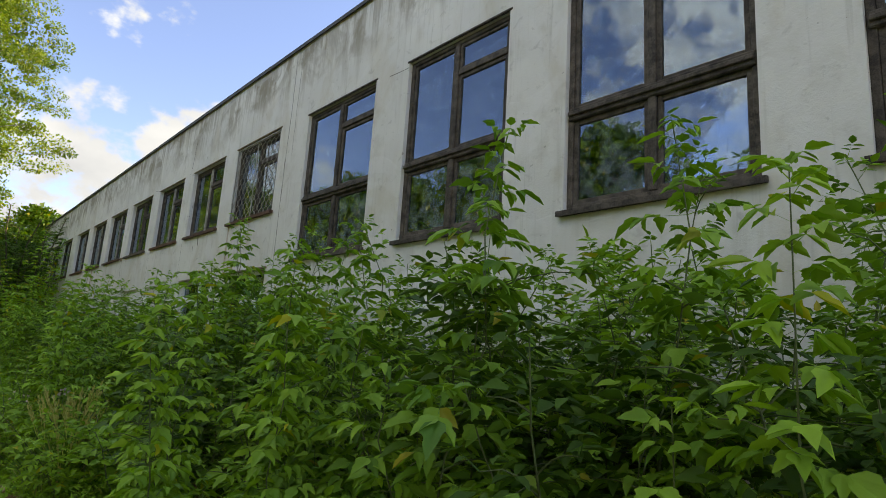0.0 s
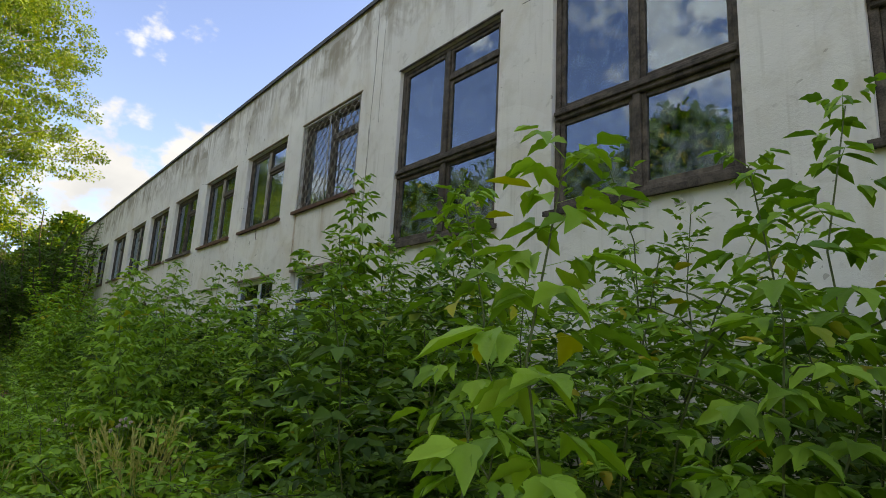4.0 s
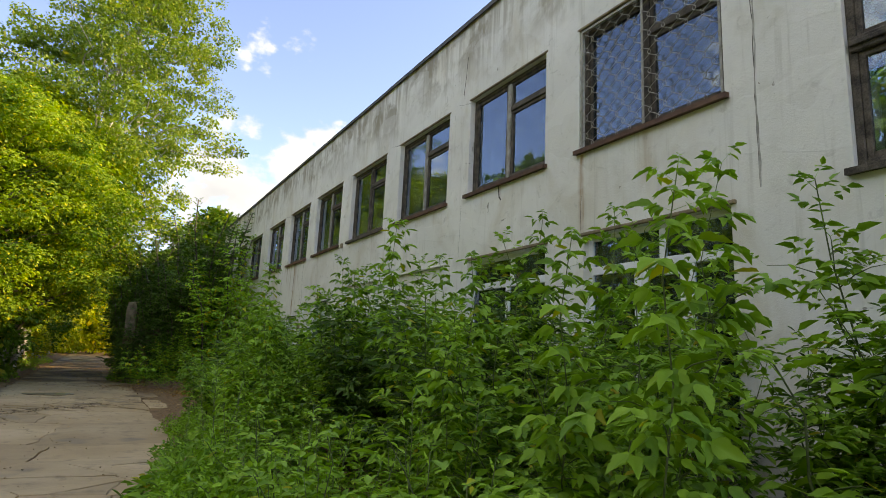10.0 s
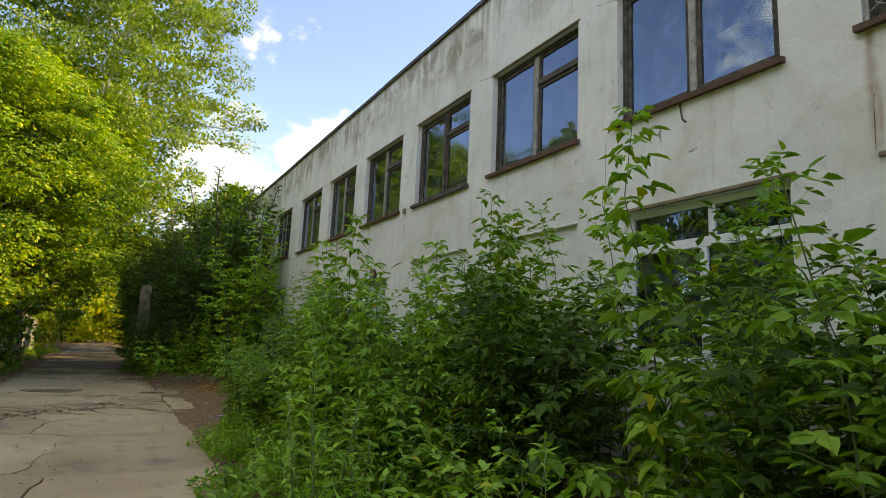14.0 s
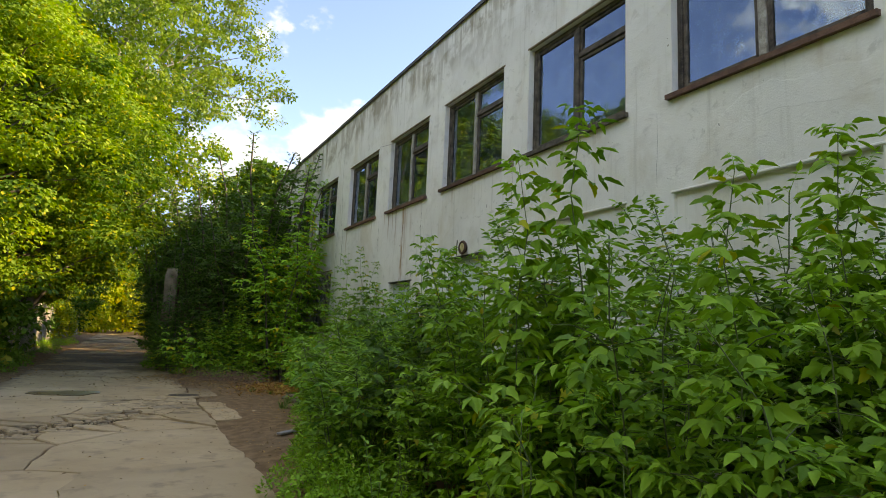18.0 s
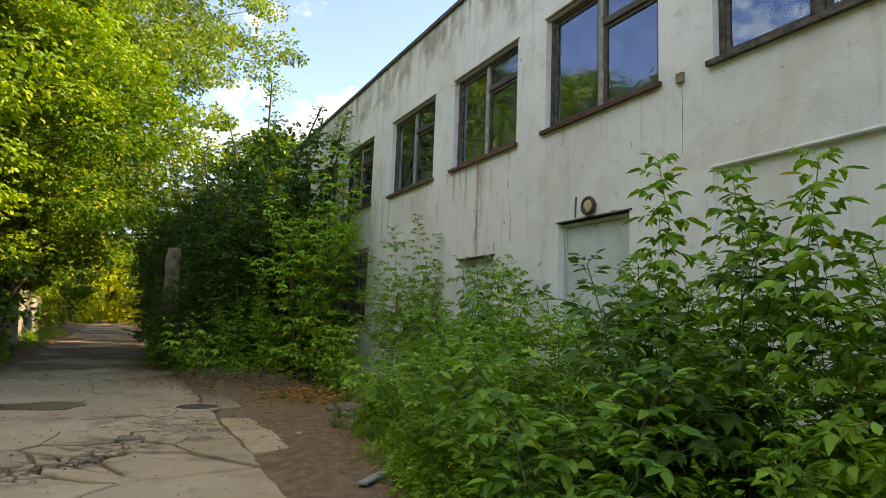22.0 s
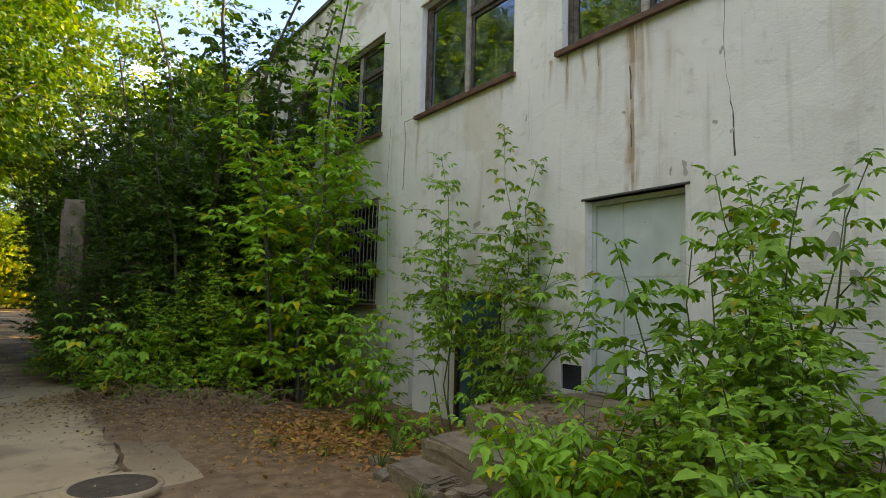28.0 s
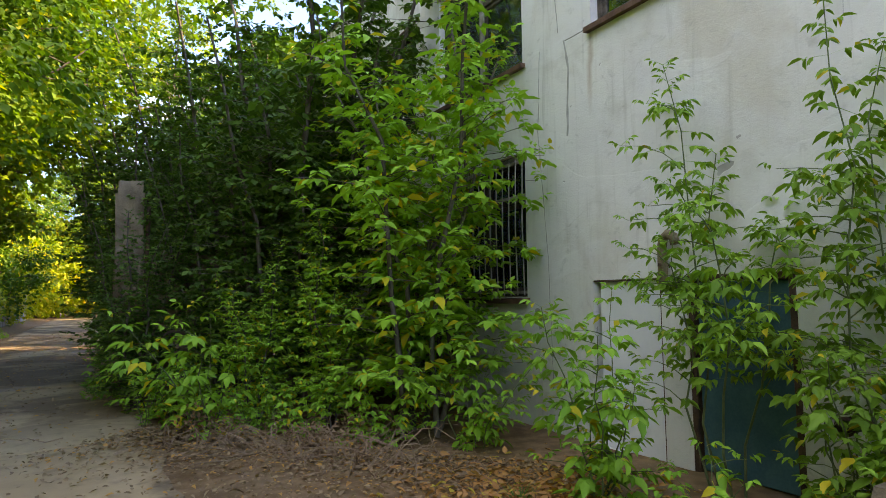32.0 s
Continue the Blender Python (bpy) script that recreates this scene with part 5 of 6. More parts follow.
def slab_piece(root, poly, gap, z, thick=0.10):
    """One broken slab: ragged outline, rounded rim."""
    c = sum(poly) / len(poly)
    pts = []
    for i in range(len(poly)):
        a, b = poly[i], poly[(i + 1) % len(poly)]
        n = max(1, int(np.linalg.norm(b - a) / 0.16))
        for j in range(n):
            p = a + (b - a) * j / n
            w = noise.noise_vector(Vector((p[0] * 2.1, p[1] * 2.1, 0.5))) * float(np.interp(p[1], [13.3, 14.3, 17.8, 19, 22.5, 23.8, 27.8, 29.2], [0.10, 0.03, 0.03, 0.10, 0.10, 0.05, 0.07, 0.10])) + noise.noise_vector(Vector((p[0] * 9, p[1] * 9, 4))) * 0.02
            pts.append(p + np.array([w.x, w.y]))
    pts = np.array(pts)
    r = np.linalg.norm(pts - c, axis=1)[:, None]
    k = 1 - gap / np.maximum(r, 0.1)
    o = c + (pts - c) * k
    rim = 0.018 if gap > 0.012 else 0.006
    i2 = c + (o - c) * (1 - rim / np.maximum(r, 0.1))
    n = len(o)
    tilt = np.random.default_rng(int(abs(c[0] * 1000 + c[1] * 77))).normal(0, 0.006, 2)
    hz = lambda p: z + float((p - c) @ tilt)
    V = [(*p, hz(p)) for p in i2] + [(*p, hz(p) - 0.8 * rim) for p in o] + [(*p, z - thick) for p in o]
    F = [tuple(range(n))]
    for i in range(n):
        j = (i + 1) % n
        F += [(i, n + i, n + j, j), (n + i, 2 * n + i, 2 * n + j, n + j)]
    g = Geo()
    g.add(V, F)
    part("slab", g, M["slab"], root)


def make_road():
    rng = np.random.default_rng(5)
    root = thing("road", "cracked old concrete road of uneven slabs", "road", kind="structure")
    seeds = []
    y = -14.0
    while y < 100:
        big = 2.9 if y < 44 else 6.0
        for x in (-1.8, 0.1):
            seeds.append((x + rng.normal(0, 0.25), y + rng.normal(0, 0.35)))
        y += big
    S = np.array(seeds)
    # a broken strip that runs slantwise over the road, the crazed slab beside the manhole, and an older crazed corner
    strip_x = [rng.uniform(-2.7, 0.15) for _ in range(120)]
    dense = np.array([(x, 26.05 + 0.95 * x + rng.normal(0, 0.24)) for x in strip_x]
                     + [(rng.uniform(-0.35, 1.05), rng.uniform(26.1, 28.3)) for _ in range(44)]
                     + [(rng.uniform(-0.2, 0.95), rng.uniform(14.3, 17.8)) for _ in range(26)])
    keep = np.array([min(np.linalg.norm(dense - s, axis=1)) > 0.9 for s in S])
    S = np.r_[S[keep], dense]
    for i, p in enumerate(S):
        right = 1.15
        poly = [np.array(q) for q in ((-2.72, -16.0), (right, -16.0), (right, 102.0), (-2.72, 102.0))]
        order = np.argsort(np.linalg.norm(S - p, axis=1))[1:140]
        for j in order:
            poly = clip_cell(poly, p, S[j])
            if len(poly) < 3:
                break
        if len(poly) < 3:
            continue
        small = i >= keep.sum()
        slab_piece(root, poly, (rng.uniform(0.018, 0.05) if abs(p[1] - 26.05 - 0.95 * p[0]) < 0.7 and p[0] < 0.2 else rng.uniform(0.006, 0.014) if p[1] < 18 else rng.uniform(0.0012, 0.005)) if small else rng.uniform(0.002, 0.006), rng.uniform(-0.030, 0.006) if small and p[0] < 0.2 and abs(p[1] - 26.05 - 0.95 * p[0]) < 0.7 else rng.uniform(-0.008, 0.006))
    for y0, y1, x1 in ((25.25, 27.7, 2.1), (28.6, 30.6, 1.75)):
        slab_piece(root, [np.array(q) for q in ((1.19, y0), (x1, y0 + 0.2), (x1 + 0.05, y1 - 0.3), (1.19, y1))], 0.01, 0.0)
    return root


make_road()


def manhole(x, y):
    root = thing("manhole", "sunken round manhole with a worn concrete rim", "manhole", (x, y, 0.0))
    a = np.linspace(0, 2 * np.pi, 33)
    part("ring", Geo().tube(np.stack([0.36 * np.cos(a), 0.36 * np.sin(a), np.full(33, -0.012)], 1), 0.034, 8, cap=False), M["slab"], root, smooth=True)
    part("cover", Geo().tube([(0, 0, -0.02), (0, 0, 0.010)], 0.33, 32), M["mud"], root, "sunken cover under wet soil")


manhole(1.0, 28.88)
puddle(-1.3, 29.6, 0.72, 0.40, 3.0)


# ---- fence, far things ----
def fence():
    rng = np.random.default_rng(2)
    root = thing("fence", "tall grey weathered board fence with gaps", "fence", (-4.3, 0, 0))
    y = 43.0
    while y < 84:
        part("board", Geo().box(-0.012, 0.012, y, y + 0.14, 0.05 + rng.uniform(0, 0.05), 2.25 + rng.normal(0, 0.05), 0.004), M["plank"], root)
        y += 0.155 + (0.16 if rng.random() < 0.03 else 0)
    for z in (0.6, 1.8):
        part("rail", Geo().box(-0.06, -0.015, 43, 84, z, z + 0.09, 0.006), M["plank"], root)
    y = 43.2
    while y < 84:
        part("post", Geo().box(-0.16, -0.06, y, y + 0.1, -0.1, 2.1, 0.008), M["plank"], root)
        y += 2.6


fence()


def ruin():
    """A leaning concrete post with slabs of a gate wall, half lost in the thicket."""
    root = thing("concrete_gatepost", "crumbling concrete gatepost with a slab wall beside it", "gatepost", (0, 0, 0))
    part("post", rough_block(Geo(), 0.74, 1.12, 36.4, 36.75, -0.1, 3.4, 7, 0.05), M["concrete"], root)
    part("slab", rough_block(Geo(), 1.12, 2.3, 36.45, 36.68, -0.1, 2.3, 8, 0.05), M["concrete"], root)
    part("pipe", Geo().tube([(1.16, 36.34, 0), (1.18, 36.34, 3.1)], 0.03, 8), M["rustdark"], root)


ruin()


# ---- thicket along the wall ----
G1 = "box elder shoots along the wall"
SH = [
    make_shrub("shrub", 101, "young box elder shrub with large green leaves", M["leaf"], G1, h=2.6, stems=5, spread=0.75, leaf=0.108, low=0.36, branch=1.9, step=0.118, thick=0.7, droop=0.34),
    make_shrub("shrub", 102, "tall young box elder shrub with large green leaves", M["leaf"], G1, h=3.1, stems=4, spread=0.65, leaf=0.108, low=0.36, branch=1.8, step=0.12, thick=0.7, droop=0.34),
    make_shrub("shrub", 103, "dense box elder shrub with leaves coloured as if in shade", M["leafdark"], G1, h=2.2, stems=6, spread=0.85, leaf=0.108, low=0.34, branch=2.0, step=0.12, thick=0.7, droop=0.34),
    make_shrub("shrub", 104, "dense box elder shrub with green leaves", M["leaf"], G1, h=1.7, stems=6, spread=0.8, leaf=0.106, low=0.28, branch=2.3, step=0.12, droop=0.34),
    make_shrub("shrub", 105, "low box elder shrub with fresh green leaves", M["leaffresh"], G1, h=1.25, stems=6, spread=0.7, leaf=0.108, low=0.08, branch=2.0, step=0.12, droop=0.34),
    make_shrub("shrub", 106, "slender upright box elder shoot with drooping fresh leaves", M["leaffresh"], G1, h=3.0, stems=1, spread=0.12, leaf=0.134, low=0.24, branch=1.7, step=0.10, blade=BLADE_FINE, thick=0.55, droop=0.7, pet=0.75, high=0.75),
    make_shrub("shrub", 107, "pair of upright box elder shoots with drooping green leaves", M["leaf"], G1, h=3.0, stems=2, spread=0.32, leaf=0.124, low=0.24, branch=1.8, step=0.11, blade=BLADE_FINE, thick=0.5, droop=0.62, pet=0.8, high=0.8),
]


TALLNESS = (2.6, 3.1, 2.2, 1.7, 1.25, 3.0, 3.0)


def cap(x, y):
    """How high the thicket stands."""
    a = float(np.interp(y, [4, 7, 9, 11, 12.5, 19, 21, 24], [1.35, 1.65, 1.6, 1.6, 1.65, 1.65, 1.65, 1.6]))
    b = float(np.interp(y, [4, 7, 9, 11, 12.5, 19, 21, 24], [0.58, 0.32, 0.25, 0.27, 0.40, 0.38, 0.16, 0.14]))
    return a + b * x


def scatter_thicket():
    rng = np.random.default_rng(21)
    first = [True] * len(SH)

    def put(i, x, y, s, tilt=6):
        m = pose(x, y, -0.04, rng.uniform(-tilt, tilt), rng.uniform(-tilt, tilt), rng.uniform(0, 360)) @ Matrix.Scale(s, 4)
        if first[i]:
            first[i] = False
            SH[i].matrix_basis = m
        else:
            o = copy_thing(SH[i], m)
            o.scale = (s, s, s)

    y = -3.0
    while y < 20.6:
        e = edge(y)
        wall_end = 4.75 if y < 22 else 3.6
        x = e + (1.55 if 10.5 < y < 17 else 1.05)
        while x < wall_end:
            f = (x - e) / (4.9 - e)
            if f < 0.25:
                i = int(rng.choice([4, 4, 3, 0]))
            elif f < 0.6:
                i = int(rng.choice([0, 0, 2, 4]))
            else:
                i = int(rng.choice([0, 1, 1, 2]))
            s = rng.uniform(0.86, 1.12) * (0.92 if f < 0.2 else 1.0)
            s = min(s, cap(x, y) * rng.uniform(0.70, 1.08) / TALLNESS[i])
            if rng.random() > 0.07:
                put(i, x + rng.normal(0, 0.12), y + rng.uniform(-0.35, 0.35), s)
            x += rng.uniform(0.60, 0.88) if y > 6.5 else rng.uniform(0.48, 0.70)
        y += 0.84
    # the bush before the double door
    y = 20.7
    while y < 25.3:
        x = edge(y) + 0.45
        while x < 3.75:
            i = int(rng.choice([0, 3, 4, 0]))
            f = (x - edge(y)) / 1.7
            put(i, x + rng.normal(0, 0.1), y + rng.uniform(-0.25, 0.25), min((1.3 + 0.85 * f) * rng.uniform(0.85, 1.08) / TALLNESS[i], 1.3))
            x += rng.uniform(0.50, 0.70)
        y += 0.62
    # single shoots that stand above the rest
    for i, x, y, top in ((6, 2.0, 0.95, 2.7), (5, 1.65, 0.55, 2.3), (6, 2.9, 2.6, 2.9), (6, 1.65, 1.96, 2.75), (6, 1.81, 2.27, 2.4), (5, 1.54, 2.78, 2.25), (5, 1.05, 3.38, 2.05), (5, 1.4, 3.9, 2.2), (6, 1.96, 9.41, 2.6), (5, 1.75, 9.75, 2.3), (6, 2.0, 3.45, 2.45),
                         (6, 1.75, 3.1, 2.2), (6, 3.24, 7.26, 3.36), (6, 3.65, 6.67, 3.13), (6, 3.3, 7.55, 3.3), (6, 2.5, 7.0, 2.6), (6, 3.3, 8.3, 2.8), (6, 4.3, 8.8, 3.1), (5, 1.62, 9.09, 2.44),
                         (6, 2.14, 11.36, 2.5), (5, 1.71, 10.8, 1.9), (6, 3.0, 11.0, 3.0), (6, 3.6, 12.2, 3.1), (5, 2.77, 13.48, 3.21), (5, 2.68, 15.24, 2.82), (6, 2.85, 15.3, 2.96), (5, 1.89, 15.97, 2.36),
                         (5, 2.47, 15.86, 2.61), (6, 3.22, 15.91, 2.96), (5, 1.98, 17.09, 3.05), (5, 1.79, 17.5, 2.74), (6, 2.3, 17.3, 2.3), (5, 2.72, 20.74, 2.74), (6, 2.78, 20.68, 2.35), (5, 2.82, 20.1, 2.55), (6, 2.9, 20.15, 2.3), (5, 2.47, 19.45, 2.42), (6, 2.55, 19.4, 2.3), (5, 2.75, 19.2, 2.4),
                         (5, 3.37, 23.2, 2.2), (6, 3.42, 21.56, 2.1), (6, 2.3, 11.9, 2.5), (6, 2.7, 12.6, 2.7), (6, 2.9, 18.6, 2.5), (6, 2.2, 18.9, 2.2)):
        put(i, x, y, top / 3.0, 3)
    for i, x, y, top in ((0, 2.2, 17.4, 2.4), (1, 2.55, 17.9, 2.6), (0, 2.0, 16.6, 2.1), (0, 3.2, 16.6, 2.6), (1, 3.6, 7.1, 3.0), (0, 3.0, 6.8, 2.6), (0, 2.6, 8.1, 2.4), (0, 4.2, 9.3, 2.9), (0, 4.4, 8.6, 3.0), (0, 3.9, 8.9, 2.6), (4, 3.3, 9.0, 1.8), (4, 1.5, 7.0, 1.1), (4, 2.0, 7.6, 1.3), (4, 1.6, 8.2, 1.1), (4, 1.9, 6.4, 1.4), (4, 1.45, 9.4, 1.2), (4, 1.6, 10.2, 1.3), (4, 1.3, 11.6, 1.2), (4, 1.2, 12.6, 1.1), (4, 1.3, 13.7, 1.1), (0, 2.2, 2.6, 2.3), (0, 2.6, 1.7, 2.5), (0, 1.9, 1.2, 2.0)):
        put(i, x, y, top / TALLNESS[i], 4)


scatter_thicket()


# ---- herbs and grass along the edge ----
def make_weed(name, seed, label, h, leaf, blade, mat, narrow=False, tassel=False, stems=1, spread=0.1):
    """An upright herb: a stem with pairs or spirals of leaves."""
    rng = np.random.default_rng(seed)
    ob = thing(name, label, "weed", group="herbs at the edge of the thicket")
    P, D = [], []
    for s in range(stems):
        a0, hh = rng.uniform(0, 6.3), h * rng.uniform(0.75, 1.0)
        t = np.linspace(0, 1, 7)
        q = np.stack([spread * np.cos(a0) * t + rng.normal(0, 0.01, 7), spread * np.sin(a0) * t + rng.normal(0, 0.01, 7), hh * t], 1)
        part("stem", Geo().tube(q, np.linspace(0.006, 0.002, 7), 4), M["weedstem"], ob, smooth=True)
        m = int(hh / (0.03 if narrow else 0.055))
        ang = 0.0
        for u in np.linspace(0.05, 1.0, m):
            p = np.array([np.interp(u, t, q[:, j]) for j in range(3)])
            ang += 2.4 if narrow else np.pi / 2
            for sg in ((0,) if narrow else (0, np.pi)):
                P.append((*p, (1 - 0.55 * u)))
                D.append((np.cos(ang + sg), np.sin(ang + sg), 0.55 if narrow else 0.15))
    P, D = np.array(P), np.array(D)
    k = len(P)
    V, F = blades(blade, P[:, :3], D + rng.normal(0, 0.2, (k, 3)), np.array([0, 0, 1.0]) + rng.normal(0, 0.25, (k, 3)), leaf * (0.45 + 0.55 * P[:, 3]) * rng.uniform(0.8, 1.2, k))
    f = new("foliage", arr_mesh("foliage", V, F, mat))
    f.parent = ob
    if tassel:
        sel = P[P[:, 2] > 0.45 * h][:, :3]
        sel = np.repeat(sel, 5, 0) + rng.normal(0, 0.012, (len(sel) * 5, 3))
        V, F = blades(BLADE_MID, sel, rng.normal(0, 0.5, sel.shape) + np.array([0, 0, -1.0]), rng.normal(0, 1, sel.shape), np.full(len(sel), 0.022))
        t2 = new("flower_tassel", arr_mesh("flower_tassel", V, F, M["tassel"]))
        t2.parent = ob
        tagged(t2, kind="stuff")
    return ob


def make_mound(name, seed, label, r, h, n, leaf, blade, mat):
    """A low mound of many small leaves on hidden stalks."""
    rng = np.random.default_rng(seed)
    ob = thing(name, label, "weed", group="herbs at the edge of the thicket")
    a, q = rng.uniform(0, 2 * np.pi, n), np.sqrt(rng.uniform(0, 1, n))
    P = np.stack([r * q * np.cos(a), r * q * np.sin(a), h * (1 - 0.75 * q ** 2) * rng.uniform(0.15, 1.0, n) ** 0.6], 1)
    D = np.stack([np.cos(a) * q, np.sin(a) * q, np.full(n, 0.25)], 1) + rng.normal(0, 0.55, (n, 3))
    V, F = blades(blade, P, D, np.array([0, 0, 1.0]) + rng.normal(0, 0.4, (n, 3)), leaf * rng.uniform(0.6, 1.3, n))
    base = P[::6] * np.array([0.35, 0.35, 0.0])
    V2, F2 = stalks(base, P[::6], 0.003)
    f = new("foliage", arr_mesh("foliage", np.r_[V, V2], np.r_[F, F2 + len(V)], mat))
    f.parent = ob
    return ob


def make_tuft(name, seed, label, n, h, seeds):
    rng = np.random.default_rng(seed)
    ob = thing(name, label, "grass", group="grass tufts at the edge of the road")
    a = rng.uniform(0, 2 * np.pi, n)
    P = np.stack([0.09 * np.cos(a) * rng.uniform(0, 1, n), 0.09 * np.sin(a) * rng.uniform(0, 1, n), np.zeros(n)], 1)
    D = np.stack([np.cos(a) * 0.45, np.sin(a) * 0.45, np.full(n, 1.0)], 1) + rng.normal(0, 0.18, (n, 3))
    U = np.stack([-np.cos(a), -np.sin(a), np.full(n, 0.6)], 1)
    V, F = blades(BLADE_GRASS, P, D, U, h * rng.uniform(0.5, 1.1, n))
    f = new("grass", arr_mesh("grass", V, F, M["grass"]))
    f.parent = ob
    tagged(f, kind="stuff")
    for i in range(seeds):
        aa = rng.uniform(0, 6.3)
        t = np.linspace(0, 1, 6)
        q = np.stack([np.cos(aa) * 0.16 * t ** 2, np.sin(aa) * 0.16 * t ** 2, h * rng.uniform(1.1, 1.4) * t], 1)
        part("stalk", Geo().tube(q, 0.0018, 3), M["seed"], ob)
        m = 34
        u = rng.uniform(0.78, 1.0, m)
        p = np.stack([np.interp(u, t, q[:, j]) for j in range(3)], 1)
        d = rng.normal(0, 0.25, (m, 3)) + np.array([np.cos(aa) * 0.25, np.sin(aa) * 0.25, 1.0])
        V, F = blades(BLADE_THIN, p, d, rng.normal(0, 1, (m, 3)), rng.uniform(0.018, 0.04, m))
        sd = new("seed_head", arr_mesh("seed_head", V, F, M["seed"]))
        sd.parent = ob
    return ob


M["weedstem"] = plain("green_weed_stem", (0.10, 0.15, 0.05), (0.20, 0.26, 0.10), 8, 60, 0.7, 0.2)
M["tassel"] = leafy("pale_green_tassels", (0.20, 0.26, 0.09), (0.32, 0.38, 0.16), None, 0, 0.7, 0.3)
WEEDS = [
    make_weed("nettle", 401, "flowering nettle with pale green tassels", 1.05, 0.085, BLADE_MID, M["weed"], tassel=True),
    make_weed("nettle", 402, "clump of nettles with toothed leaves", 0.8, 0.085, BLADE_MID, M["weed"], stems=4, spread=0.18),
    make_weed("goldenrod", 403, "upright goldenrod with narrow light green leaves", 1.1, 0.12, BLADE_THIN, M["weed"], narrow=True, stems=3, spread=0.14),
    make_mound("herb", 404, "low mound of small-leaved green herbs", 0.42, 0.55, 380, 0.06, BLADE_MID, M["weed"]),
    make_mound("wormwood", 405, "feathery mound of light green wormwood", 0.40, 0.62, 480, 0.085, BLADE_THIN, M["weed"]),
    make_tuft("grass_tuft", 406, "grass tuft with straw-coloured seed heads", 60, 0.5, 9),
    make_tuft("grass_tuft", 407, "tuft of long green grass", 80, 0.42, 0),
    make_mound("bindweed", 408, "low mound of broad green weed leaves", 0.5, 0.38, 200, 0.10, BLADE_MID, M["leaf"]),
]


def scatter_weeds():
    rng = np.random.default_rng(33)
    first = [True] * len(WEEDS)

    def put(i, x, y, s):
        m = pose(x, y, -0.05, rng.uniform(-5, 5), rng.uniform(-5, 5), rng.uniform(0, 360)) @ Matrix.Scale(s, 4)
        if first[i]:
            first[i] = False
            WEEDS[i].matrix_basis = m
        else:
            copy_thing(WEEDS[i], m).scale = (s, s, s)

    y = -2.5
    while y < 26.5:
        e = edge(y)
        for row, (d, kinds) in enumerate(((0.12, (3, 6, 7, 3)), (0.35, (3, 4, 1, 7, 3)), (0.65, (4, 1, 3, 7, 2)), (0.95, (1, 4, 2, 2)))):
            if rng.random() < 0.12:
                continue
            put(int(rng.choice(kinds)), e + d + rng.normal(0, 0.10), y + rng.uniform(-0.2, 0.2), rng.uniform(0.75, 1.15) * (0.75 if row == 0 else 1.0) * (1.3 if 10.5 < y < 17.5 else 1.0))
        y += 0.42
    for x, y, s in ((1.45, 7.45, 1.75), (1.52, 7.72, 1.85), (1.62, 7.6, 1.8), (1.4, 7.9, 1.7), (0.95, 10.4, 0.9), (1.2, 9.6, 0.95)):
        put(5, x, y, s)
    for x, y, s in ((1.1, 15.25, 1.42), (1.25, 14.82, 1.35), (1.1, 13.5, 0.9), (0.9, 16.2, 1.0)):
        put(0, x, y, s)
    put(2, 1.1, 14.93, 1.48)
    put(2, 1.3, 12.6, 1.0)
    # verge on the far side of the road
    y = -6.0
    while y < 60:
        for _ in range(1):
            put(int(rng.choice((3, 6, 7, 6))), -3.1 - rng.uniform(0, 1.1), y + rng.uniform(0, 0.7), rng.uniform(0.7, 1.1))
        y += 0.8
    for x, y, s in ((3.55, 28.6, 0.7), (3.2, 28.3, 0.6), (2.9, 28.9, 0.5), (3.8, 28.9, 0.7), (2.6, 29.6, 0.5), (3.3, 29.9, 0.6), (2.9, 27.2, 0.6), (2.6, 26.4, 0.7)):
        put(6, x, y, s)
    # under the dark trees and by the doors
    for x, y, s in ((1.1, 34.6, 1.0), (1.6, 34.0, 1.1), (0.95, 35.6, 0.9), (0.9, 37.5, 1.0), (2.3, 33.2, 0.7), (3.1, 32.3, 0.7), (0.85, 39.0, 1.0), (0.8, 41.0, 1.1), (1.0, 43.0, 1.1)):
        put(int(rng.choice((1, 3, 7))), x, y, s)


scatter_weeds()


def fireweed(x, y, h):
    rng = np.random.default_rng(77)
    ob = make_weed("fireweed", 410, "fireweed with a pink flower spike", h, 0.09, BLADE_THIN, M["weed"], narrow=True)
    n = 60
    u = rng.uniform(0.72, 1.0, n)
    P = np.stack([rng.normal(0, 0.02, n), rng.normal(0, 0.02, n), h * u], 1)
    V, F = blades(BLADE_MID, P, rng.normal(0, 1, (n, 3)) * np.array([1, 1, 0.4]), rng.normal(0, 1, (n, 3)), rng.uniform(0.02, 0.035, n))
    f = new("flower_spike", arr_mesh("flower_spike", V, F, M["fireweed"]))
    f.parent = ob
    ob.location = (x, y, -0.03)


fireweed(3.35, 24.85, 1.0)


